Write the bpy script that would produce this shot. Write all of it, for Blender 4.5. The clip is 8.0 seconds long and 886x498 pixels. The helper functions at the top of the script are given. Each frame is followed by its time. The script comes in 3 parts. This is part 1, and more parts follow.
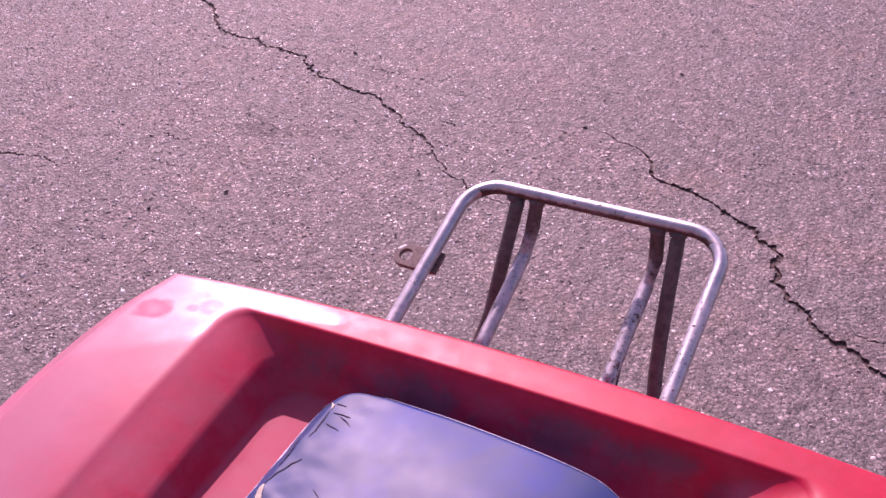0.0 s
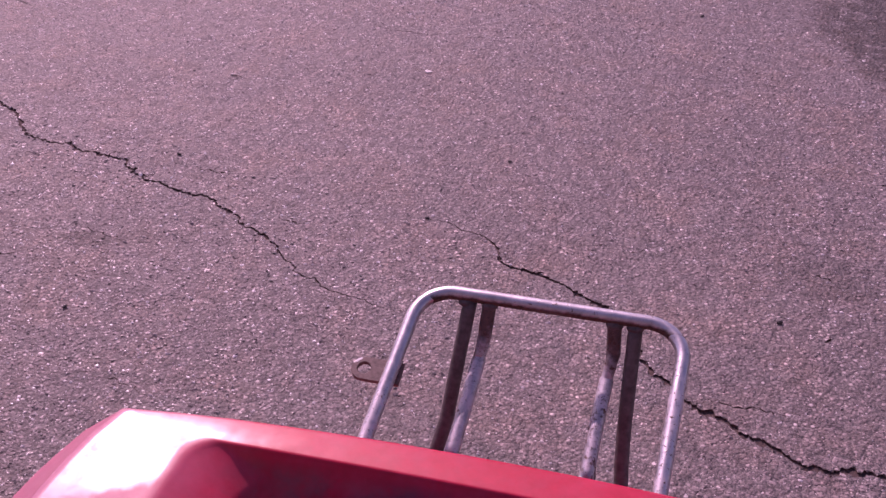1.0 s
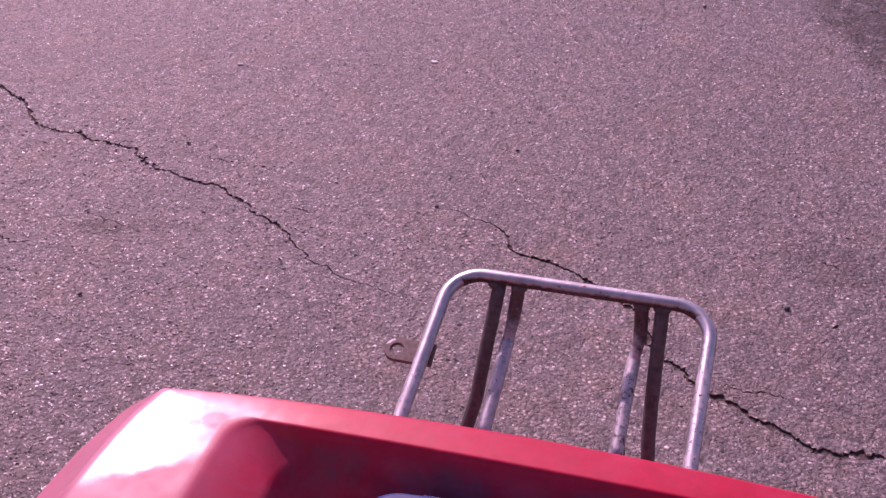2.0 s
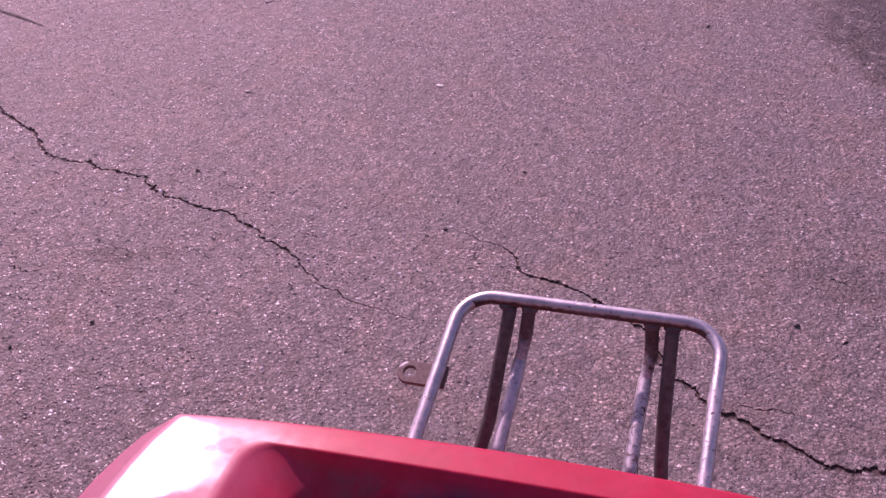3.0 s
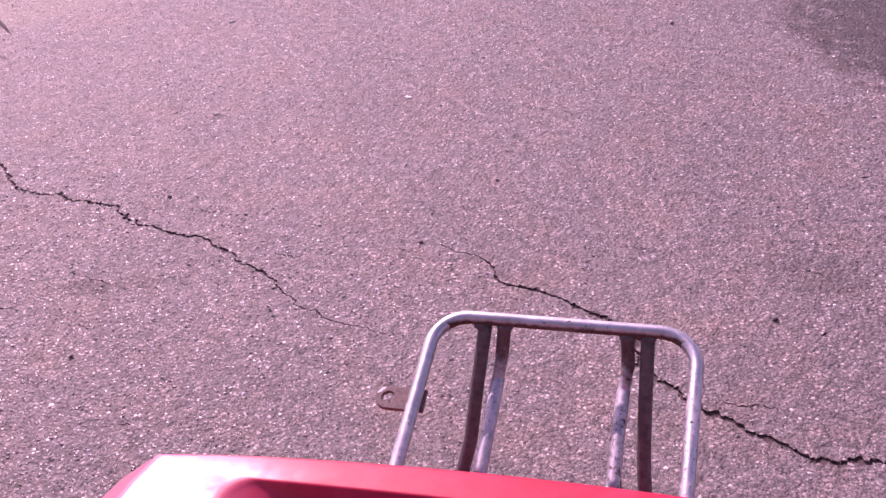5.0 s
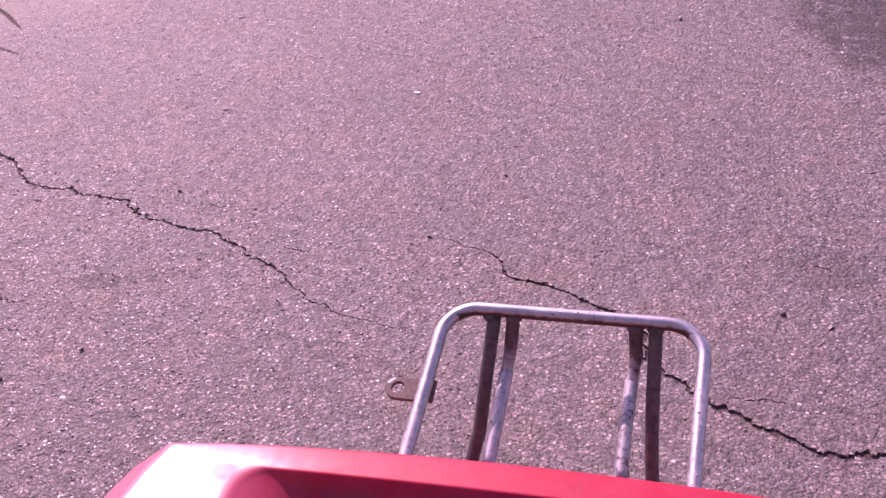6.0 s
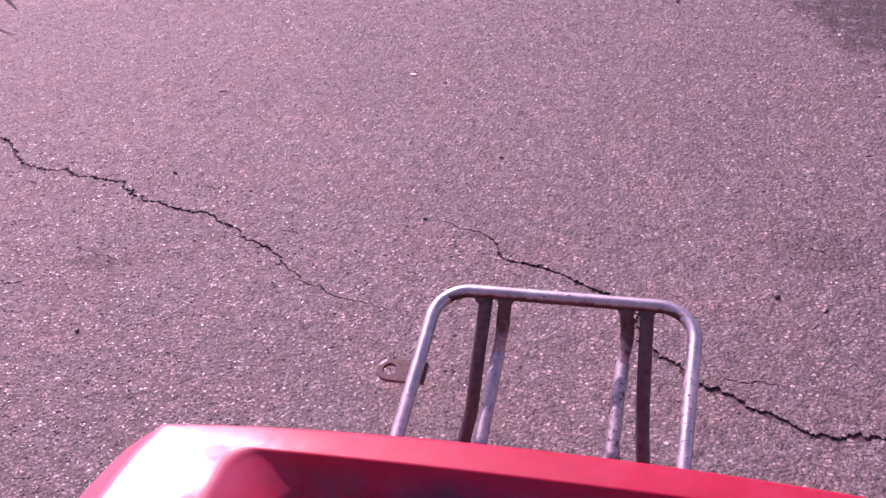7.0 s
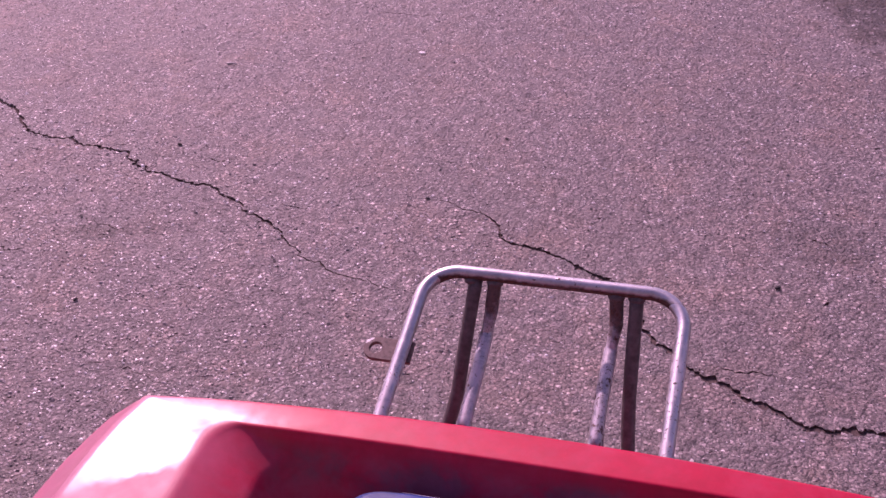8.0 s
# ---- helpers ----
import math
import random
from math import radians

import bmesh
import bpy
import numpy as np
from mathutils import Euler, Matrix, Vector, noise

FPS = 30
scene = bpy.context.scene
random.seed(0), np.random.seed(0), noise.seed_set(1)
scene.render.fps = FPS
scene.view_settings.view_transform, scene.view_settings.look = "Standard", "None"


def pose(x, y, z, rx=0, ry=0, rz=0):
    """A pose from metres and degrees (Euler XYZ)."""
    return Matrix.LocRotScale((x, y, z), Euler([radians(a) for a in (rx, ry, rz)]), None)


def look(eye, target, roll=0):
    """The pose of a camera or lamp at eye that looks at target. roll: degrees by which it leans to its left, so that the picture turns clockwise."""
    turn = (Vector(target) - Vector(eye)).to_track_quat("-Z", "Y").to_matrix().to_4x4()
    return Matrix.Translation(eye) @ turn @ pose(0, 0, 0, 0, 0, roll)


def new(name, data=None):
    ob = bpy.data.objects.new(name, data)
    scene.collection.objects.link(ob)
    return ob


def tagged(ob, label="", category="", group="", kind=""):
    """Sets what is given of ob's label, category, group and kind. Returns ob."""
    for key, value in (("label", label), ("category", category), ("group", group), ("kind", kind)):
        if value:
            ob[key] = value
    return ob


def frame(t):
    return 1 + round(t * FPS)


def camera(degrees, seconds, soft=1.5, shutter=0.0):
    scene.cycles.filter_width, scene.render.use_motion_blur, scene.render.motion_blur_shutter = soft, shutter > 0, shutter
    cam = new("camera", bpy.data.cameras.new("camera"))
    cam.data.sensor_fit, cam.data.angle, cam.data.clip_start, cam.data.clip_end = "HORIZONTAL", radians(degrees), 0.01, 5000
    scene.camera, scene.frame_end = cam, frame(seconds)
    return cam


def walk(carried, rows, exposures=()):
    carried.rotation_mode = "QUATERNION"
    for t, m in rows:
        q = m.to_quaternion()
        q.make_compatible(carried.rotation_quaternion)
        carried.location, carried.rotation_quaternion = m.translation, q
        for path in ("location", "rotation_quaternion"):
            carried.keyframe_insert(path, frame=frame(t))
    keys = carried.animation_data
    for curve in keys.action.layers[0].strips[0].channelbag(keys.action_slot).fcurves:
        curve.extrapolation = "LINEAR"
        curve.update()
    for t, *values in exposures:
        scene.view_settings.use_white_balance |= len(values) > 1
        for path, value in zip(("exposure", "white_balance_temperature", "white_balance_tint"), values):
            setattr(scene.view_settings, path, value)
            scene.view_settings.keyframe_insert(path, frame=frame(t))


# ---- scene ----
cam = camera(41.3, 8.0)
PATH = [
    (0, (1.474, -1.951, 1.456), (0.32, -0.823, 0.273), -5.3),
    (0.1, (1.438, -1.978, 1.465), (0.372, -0.817, 0.267), -7.2),
    (0.2, (1.415, -2.001, 1.48), (0.392, -0.805, 0.246), -7.7),
    (0.3, (1.36, -1.994, 1.464), (0.416, -0.797, 0.2), -6.9),
    (0.4, (1.326, -2.001, 1.458), (0.405, -0.797, 0.154), -7.2),
    (0.5, (1.304, -2.014, 1.464), (0.404, -0.8, 0.154), -6.3),
    (0.6, (1.295, -2.025, 1.481), (0.397, -0.782, 0.228), -5.2),
    (0.7, (1.299, -2.039, 1.494), (0.369, -0.737, 0.294), -4.3),
    (0.8, (1.295, -2.036, 1.497), (0.388, -0.729, 0.319), -3.1),
    (0.9, (1.287, -2.044, 1.494), (0.4, -0.659, 0.392), -1.8),
    (1, (1.285, -2.062, 1.485), (0.419, -0.624, 0.399), -0.9),
    (1.1, (1.279, -2.083, 1.471), (0.443, -0.628, 0.419), -0.3),
    (1.2, (1.27, -2.091, 1.474), (0.421, -0.642, 0.388), -0.5),
    (2.3, (1.261, -2.111, 1.495), (0.41, -0.672, 0.397), -0.7),
    (2.5, (1.266, -2.11, 1.498), (0.416, -0.664, 0.407), -1.1),
    (2.7, (1.262, -2.111, 1.505), (0.404, -0.672, 0.45), -1),
    (2.9, (1.26, -2.117, 1.502), (0.398, -0.679, 0.449), -1),
    (3, (1.263, -2.12, 1.5), (0.392, -0.668, 0.434), -1.8),
    (3.1, (1.264, -2.12, 1.495), (0.431, -0.682, 0.418), -1.9),
    (3.2, (1.257, -2.116, 1.503), (0.448, -0.68, 0.407), -2),
    (3.3, (1.256, -2.107, 1.508), (0.461, -0.667, 0.406), -2.1),
    (3.4, (1.255, -2.107, 1.511), (0.46, -0.66, 0.417), -2.5),
    (3.5, (1.264, -2.108, 1.505), (0.455, -0.638, 0.416), -2.7),
    (3.7, (1.266, -2.101, 1.507), (0.472, -0.642, 0.429), -3),
    (3.8, (1.276, -2.095, 1.503), (0.49, -0.629, 0.428), -2.5),
    (4, (1.271, -2.102, 1.508), (0.462, -0.617, 0.441), -2.8),
    (4.2, (1.269, -2.099, 1.512), (0.456, -0.635, 0.455), -3.4),
    (4.3, (1.271, -2.1, 1.514), (0.445, -0.64, 0.463), -4.1),
    (4.5, (1.268, -2.099, 1.517), (0.436, -0.629, 0.445), -4.6),
    (4.7, (1.271, -2.097, 1.515), (0.445, -0.641, 0.459), -4.7),
    (4.8, (1.272, -2.1, 1.514), (0.438, -0.643, 0.464), -4.9),
    (5, (1.268, -2.103, 1.517), (0.424, -0.633, 0.455), -4.5),
    (5.2, (1.263, -2.107, 1.512), (0.405, -0.643, 0.454), -4.5),
    (6.3, (1.275, -2.115, 1.519), (0.422, -0.654, 0.452), -4.6),
    (6.5, (1.276, -2.111, 1.516), (0.422, -0.65, 0.45), -4.5),
    (6.7, (1.278, -2.114, 1.513), (0.436, -0.672, 0.449), -4.5),
    (6.8, (1.279, -2.114, 1.51), (0.442, -0.675, 0.438), -4.2),
    (7, (1.279, -2.112, 1.518), (0.433, -0.665, 0.427), -4.5),
    (7.2, (1.281, -2.109, 1.512), (0.439, -0.678, 0.432), -4.6),
    (7.3, (1.282, -2.109, 1.513), (0.436, -0.679, 0.435), -4.6),
    (7.5, (1.275, -2.11, 1.513), (0.431, -0.664, 0.419), -4.5),
    (7.7, (1.286, -2.1, 1.51), (0.452, -0.672, 0.42), -4.3),
    (7.8, (1.291, -2.1, 1.506), (0.455, -0.676, 0.412), -3.8),
    (8, (1.296, -2.094, 1.511), (0.441, -0.673, 0.393), -3.1),
]
walk(cam, [(t, look(e, g, r)) for t, e, g, r in PATH],
     exposures=[(0.0, 0.47, 7000, 76), (0.3, 0.25, 7000, 79), (0.5, 0.23, 7000, 80), (1.0, -0.04, 7050, 86), (2.5, 0.09, 7060, 88), (3.0, 0.05, 7060, 90), (3.3, 0.04, 7060, 91), (4.0, 0.08, 7060, 90), (4.5, 0.39, 7050, 86), (5.0, 0.59, 7050, 84), (6.5, 0.46, 7050, 86), (7.0, 0.35, 7060, 89), (7.7, 0.14, 7060, 92), (8.0, 0.11, 7060, 92)])

# ---- world and sun ----
SUN_EL, SUN_AZ = radians(40), radians(-52)
world = bpy.data.worlds.new("sky")
scene.world = world
world.use_nodes = True
wn = world.node_tree.nodes
sky = wn.new("ShaderNodeTexSky")
sky.sky_type, sky.sun_disc = "NISHITA", False
sky.sun_elevation, sky.sun_rotation = SUN_EL, SUN_AZ
wn["Background"].inputs["Strength"].default_value = 0.13
world.node_tree.links.new(sky.outputs["Color"], wn["Background"].inputs["Color"])
sun_data = bpy.data.lights.new("sun", "SUN")
sun_data.energy, sun_data.angle, sun_data.color = 3.6, radians(0.53), (1.0, 0.95, 0.88)
sun = new("sun", sun_data)
sun_way = Vector((math.sin(SUN_AZ) * math.cos(SUN_EL), math.cos(SUN_AZ) * math.cos(SUN_EL), math.sin(SUN_EL)))
sun.matrix_world = look(sun_way * 40, (0, 0, 0))


# ---- materials ----
class Mat:
    """A node material with short ways to add textures."""

    def __init__(self, name, rough=0.5, metal=0.0, spec=0.5):
        self.m = bpy.data.materials.new(name)
        self.m.use_nodes = True
        self.t = self.m.node_tree
        self.b = self.t.nodes["Principled BSDF"]
        self.b.inputs["Roughness"].default_value = rough
        self.b.inputs["Metallic"].default_value = metal
        self.b.inputs["Specular IOR Level"].default_value = spec
        self.co = self.n("ShaderNodeTexCoord").outputs["Object"]

    def n(self, kind):
        return self.t.nodes.new(kind)

    def link(self, a, b):
        self.t.links.new(a, b)

    def noise(self, scale, detail=4.0, rough=0.55, dist=0.0, co=None, dims="3D"):
        x = self.n("ShaderNodeTexNoise")
        x.noise_dimensions = dims
        x.inputs["Scale"].default_value = scale
        x.inputs["Detail"].default_value = detail
        x.inputs["Roughness"].default_value = rough
        x.inputs["Distortion"].default_value = dist
        self.link(co or self.co, x.inputs["Vector"])
        return x.outputs["Fac"]

    def vor(self, scale, feature="F1", out="Distance", rnd=1.0, co=None):
        x = self.n("ShaderNodeTexVoronoi")
        x.feature = feature
        x.inputs["Scale"].default_value = scale
        x.inputs["Randomness"].default_value = rnd
        self.link(co or self.co, x.inputs["Vector"])
        return x.outputs[out]

    def ramp(self, fac, *stops, smooth=False):
        x = self.n("ShaderNodeValToRGB")
        e = x.color_ramp.elements
        while len(e) < len(stops):
            e.new(0.5)
        for k, (p, c) in zip(e, stops):
            k.position = p
            k.color = (*c, 1) if isinstance(c, tuple) else (c, c, c, 1)
        if smooth:
            x.color_ramp.interpolation = "EASE"
        self.link(fac, x.inputs["Fac"])
        return x.outputs["Color"]

    def mix(self, fac, a, b, mode="MIX"):
        x = self.n("ShaderNodeMix")
        x.data_type, x.blend_type = "RGBA", mode
        for sock, v in ((x.inputs[0], fac), (x.inputs[6], a), (x.inputs[7], b)):
            if isinstance(v, bpy.types.NodeSocket):
                self.link(v, sock)
            elif isinstance(v, tuple):
                sock.default_value = (*v, 1)
            else:
                sock.default_value = v
        return x.outputs[2]

    def math(self, op, a, b=0.0):
        x = self.n("ShaderNodeMath")
        x.operation = op
        for sock, v in zip(x.inputs, (a, b)):
            if isinstance(v, bpy.types.NodeSocket):
                self.link(v, sock)
            else:
                sock.default_value = v
        return x.outputs[0]

    def blob(self, x, y, rx, ry, turn=0.0, z=0.0):
        """A soft round area on the ground: 1 in its middle, 0 at its edge."""
        m = self.n("ShaderNodeMapping")
        m.vector_type = "TEXTURE"
        m.inputs["Location"].default_value = (x, y, z)
        m.inputs["Rotation"].default_value = (0, 0, turn)
        m.inputs["Scale"].default_value = (rx, ry, 1)
        self.link(self.co, m.inputs["Vector"])
        g = self.n("ShaderNodeTexGradient")
        g.gradient_type = "SPHERICAL"
        self.link(m.outputs["Vector"], g.inputs["Vector"])
        return g.outputs["Fac"]

    def color(self, c):
        if isinstance(c, tuple):
            self.b.inputs["Base Color"].default_value = (*c, 1)
        else:
            self.link(c, self.b.inputs["Base Color"])

    def rough(self, r):
        self.link(r, self.b.inputs["Roughness"])

    def bump(self, height, strength=0.3, distance=0.002, chain=None):
        x = self.n("ShaderNodeBump")
        x.inputs["Strength"].default_value = strength
        x.inputs["Distance"].default_value = distance
        self.link(height, x.inputs["Height"])
        if chain is not None:
            self.link(chain, x.inputs["Normal"])
        self.link(x.outputs["Normal"], self.b.inputs["Normal"])
        return x.outputs["Normal"]


def stained(m, base):
    """Oil-dark damp patches with ragged borders."""
    edge = m.noise(9, 6, 0.7)
    grain = m.noise(55, 5, 0.75)
    for x, y, rx, ry, turn, k in STAINS:
        f = m.blob(x, y, rx, ry, turn)
        break_up = m.math("ADD", m.math("MULTIPLY", m.math("SUBTRACT", edge, 0.5), 3.0), m.math("MULTIPLY", m.math("SUBTRACT", grain, 0.5), 2.6))
        f = m.ramp(m.math("MULTIPLY", f, m.math("ADD", break_up, 1.0)), (0.17, 0.0), (0.34, 1.0))
        base = m.mix(m.math("MULTIPLY", f, k), base, (0.25, 0.23, 0.21), "MULTIPLY")
    return base, edge


def clumped(m):
    """Light and dark clumps a few centimetres across."""
    return m.ramp(m.noise(32, 3, 0.6), (0.36, 0.70), (0.5, 1.0), (0.64, 1.24))


def asphalt():
    m = Mat("worn_asphalt", 0.6, 0, 0.45)
    wob = m.n("ShaderNodeVectorMath")
    wob.operation = "MULTIPLY_ADD"
    nv = m.n("ShaderNodeTexNoise")
    nv.inputs["Scale"].default_value = 90
    m.link(m.co, nv.inputs["Vector"])
    m.link(nv.outputs["Color"], wob.inputs[0])
    wob.inputs[1].default_value = (0.006, 0.006, 0.006)
    m.link(m.co, wob.inputs[2])
    co = wob.outputs[0]
    d1 = m.vor(100, co=co)
    cell = m.vor(100, out="Color", co=co)
    d2 = m.vor(330, co=co)
    cell2 = m.vor(330, out="Color", co=co)
    grey = m.ramp(cell, (0.0, (0.057, 0.046, 0.046)), (0.3, (0.130, 0.107, 0.104)), (0.6, (0.208, 0.171, 0.164)), (0.82, (0.372, 0.313, 0.296)), (1.0, (0.80, 0.73, 0.69)))
    grit = m.ramp(cell2, (0.0, (0.03, 0.026, 0.026)), (0.5, (0.11, 0.095, 0.09)), (0.85, (0.25, 0.218, 0.204)), (1.0, (0.6, 0.54, 0.51)))
    stone = m.ramp(d1, (0.28, 1.0), (0.5, 0.0))
    base = m.mix(stone, grit, grey)
    pits = m.ramp(m.noise(190, 5, 0.75), (0.28, 1.0), (0.40, 0.0))
    base = m.mix(m.math("MULTIPLY", pits, 0.85), base, (0.04, 0.036, 0.035))
    broad = m.ramp(m.noise(2.2, 6, 0.65), (0.3, 0.88), (0.7, 1.14))
    base = m.mix(1.0, base, broad, "MULTIPLY")
    rust = m.ramp(m.noise(4.5, 5, 0.65), (0.46, 0.0), (0.68, 1.0))
    base = m.mix(rust, base, (1.08, 0.97, 0.88), "MULTIPLY")
    worn = m.ramp(m.noise(11, 4, 0.6), (0.50, 0.0), (0.70, 1.0))
    base = m.mix(worn, base, (0.88, 0.85, 0.86), "MULTIPLY")
    base, edge = stained(m, m.mix(1.0, base, clumped(m), "MULTIPLY"))
    f = m.ramp(m.math("ADD", m.blob(-2.35, 0.95, 0.55, 0.35, 0.5), m.math("MULTIPLY", edge, 0.4)), (0.35, 0.0), (0.65, 0.75))
    base = m.mix(f, base, (0.20, 0.172, 0.132))
    m.color(base)
    m.rough(m.ramp(cell2, (0.0, 0.42), (0.35, 0.58), (1.0, 0.8)))
    h = m.math("ADD", m.math("MULTIPLY", m.math("SUBTRACT", 1.0, d1), 1.0), m.math("MULTIPLY", m.math("SUBTRACT", 1.0, d2), 0.45))
    h = m.math("SUBTRACT", h, m.math("MULTIPLY", pits, 0.5))
    n1 = m.bump(h, 0.78, 0.0044)
    m.bump(m.noise(14, 4, 0.6), 0.35, 0.012, n1)
    return m.m


def stone_mat():
    m = Mat("aggregate_stone", 0.3, 0, 0.6)
    g = m.n("ShaderNodeNewGeometry")
    c = m.ramp(g.outputs["Random Per Island"], (0.0, (0.030, 0.026, 0.026)), (0.35, (0.130, 0.108, 0.104)), (0.62, (0.262, 0.219, 0.207)), (0.80, (0.47, 0.42, 0.39)), (1.0, (0.90, 0.87, 0.84)))
    c = m.mix(m.ramp(m.noise(500, 3, 0.6), (0.45, 0.0), (0.75, 0.3)), c, (0.1, 0.09, 0.085))
    m.color(stained(m, m.mix(1.0, c, clumped(m), "MULTIPLY"))[0])
    m.bump(m.noise(900, 2), 0.4, 0.0008)
    return m.m


def crack_dirt():
    m = Mat("crack_dirt", 0.95, 0, 0.2)
    m.color(m.ramp(m.noise(220, 4, 0.65), (0.3, (0.050, 0.036, 0.034)), (0.75, (0.165, 0.120, 0.108))))
    m.bump(m.noise(300, 3), 0.6, 0.003)
    return m.m


def gelcoat():
    """Sun-faded red gelcoat: chalked on top, dusty and blotched in the well."""
    m = Mat("faded_red_gelcoat", 0.3, 0, 0.32)
    red = m.ramp(m.noise(5, 5, 0.6, 0.6), (0.3, (0.48, 0.005, 0.030)), (0.55, (0.54, 0.008, 0.040)), (0.8, (0.57, 0.020, 0.058)))
    fine = m.ramp(m.noise(60, 4, 0.65), (0.35, 0.90), (0.7, 1.06))
    red = m.mix(1.0, red, fine, "MULTIPLY")
    sep = m.n("ShaderNodeSeparateXYZ")
    m.link(m.co, sep.inputs[0])
    # chalky bloom where the surface has been weathered
    chalk = m.ramp(m.math("ADD", m.noise(17, 6, 0.7, 0.5), m.math("MULTIPLY", m.math("SUBTRACT", m.noise(95, 4, 0.7), 0.5), 0.35)), (0.44, 0.0), (0.76, 0.20))
    red = m.mix(chalk, red, (0.62, 0.10, 0.19))
    # one side is paler pink: sun-bleached, with hazy sheen mixed into the colour
    bleach_sheen = m.math("ADD", m.math("ADD", sep.outputs["X"], 0.5), m.math("MULTIPLY", m.math("SUBTRACT", m.noise(7, 5, 0.65, 0.5), 0.5), 0.12))
    bleach_sheen = m.ramp(bleach_sheen, (0.22, 0.72), (0.36, 0.0))
    red = m.mix(bleach_sheen, red, (0.46, 0.19, 0.26))
    # dust trodden into the floor of the well
    dust = m.ramp(m.math("ADD", sep.outputs["Z"], m.math("MULTIPLY", m.noise(40, 4, 0.6), 0.004)), (0.6125, 0.8), (0.6150, 0.0))
    red = m.mix(m.math("MULTIPLY", dust, m.ramp(m.noise(22, 4, 0.6), (0.3, 0.75), (0.7, 1.0))), red, (0.41, 0.090, 0.135))
    # darker mauve blotches on the far wall, between two heights
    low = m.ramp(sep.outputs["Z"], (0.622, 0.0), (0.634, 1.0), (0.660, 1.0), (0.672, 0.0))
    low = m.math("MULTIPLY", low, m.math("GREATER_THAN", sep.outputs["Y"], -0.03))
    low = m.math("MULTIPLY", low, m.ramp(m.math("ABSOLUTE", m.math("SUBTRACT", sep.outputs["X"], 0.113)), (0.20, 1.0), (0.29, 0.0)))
    blotches = m.ramp(m.math("ADD", m.noise(14, 3, 0.5, 0.1), m.math("MULTIPLY", m.math("SUBTRACT", m.noise(48, 5, 0.7), 0.5), 0.42)), (0.40, 0.0), (0.57, 0.82))
    red = m.mix(m.math("MULTIPLY", low, blotches), red, (0.150, 0.042, 0.068))
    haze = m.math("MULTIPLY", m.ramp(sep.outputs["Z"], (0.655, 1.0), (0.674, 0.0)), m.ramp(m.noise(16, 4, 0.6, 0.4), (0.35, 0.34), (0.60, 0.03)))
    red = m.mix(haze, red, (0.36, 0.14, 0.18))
    # the lip on the boarding side is scuffed dull
    scuffed = m.ramp(m.math("ADD", m.math("ADD", sep.outputs["X"], 0.5), m.math("MULTIPLY", m.math("SUBTRACT", m.noise(9, 4, 0.6), 0.5), 0.16)), (0.31, 0.0), (0.44, 0.85), (0.85, 1.0))
    dull = m.ramp(sep.outputs["Z"], (0.645, 1.0), (0.668, 0.0))
    # worn dull spots on the shoulder
    for x, y, r, k in ((-0.279, -0.022, 0.030, 0.6), (-0.219, 0.004, 0.022, 0.26), (-0.238, -0.006, 0.010, 0.3)):
        f = m.ramp(m.math("ADD", m.blob_at(x, y, r), m.math("MULTIPLY", m.math("SUBTRACT", m.noise(70, 4, 0.65), 0.5), 0.8)), (0.20, 0.0), (0.48, k), (0.90, k * 0.6))
        red = m.mix(f, red, (0.50, 0.12, 0.20))
        m.spots = f if not hasattr(m, "spots") else m.math("MAXIMUM", m.spots, f)
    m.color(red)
    r = m.ramp(m.noise(38, 5, 0.65), (0.35, 0.42), (0.7, 0.50))
    m.rough(m.math("ADD", m.math("ADD", r, m.math("MULTIPLY", m.spots, 0.3)), m.math("MULTIPLY", dull, 0.2)))
    gloss = m.math("MULTIPLY", m.math("SUBTRACT", 1.0, m.spots), m.math("SUBTRACT", 1.0, m.math("MAXIMUM", dull, scuffed)))
    # the old polish survives only on one corner, up to a ragged front
    front = m.math("SUBTRACT", m.math("ADD", m.math("MULTIPLY", sep.outputs["X"], 0.68), 0.106), sep.outputs["Y"])
    front = m.math("ADD", front, m.math("MULTIPLY", m.math("SUBTRACT", m.noise(26, 5, 0.65), 0.5), 0.05))
    gloss = m.math("MULTIPLY", gloss, m.ramp(front, (0.0, 1.0), (0.018, 0.0)))
    matt = m.math("SUBTRACT", 1.0, m.math("MULTIPLY", m.spots, 0.9))
    m.link(m.math("MULTIPLY", matt, 0.32), m.b.inputs["Specular IOR Level"])
    smudge = m.ramp(m.noise(20, 5, 0.65, 0.4), (0.36, 0.5), (0.54, 1.0))
    m.link(m.math("MULTIPLY", m.math("MULTIPLY", gloss, smudge), 0.75), m.b.inputs["Coat Weight"])
    m.b.inputs["Sheen Weight"].default_value = 0.02
    m.b.inputs["Sheen Roughness"].default_value = 0.45
    m.b.inputs["Sheen Tint"].default_value = (1.0, 0.75, 0.85, 1)
    m.link(m.ramp(m.noise(30, 4, 0.6), (0.38, 0.18), (0.62, 0.25)), m.b.inputs["Coat Roughness"])
    n1 = m.bump(m.noise(14, 3, 0.5), 0.12, 0.004)
    m.bump(m.noise(420, 3, 0.6), 0.10, 0.0006, n1)
    return m.m


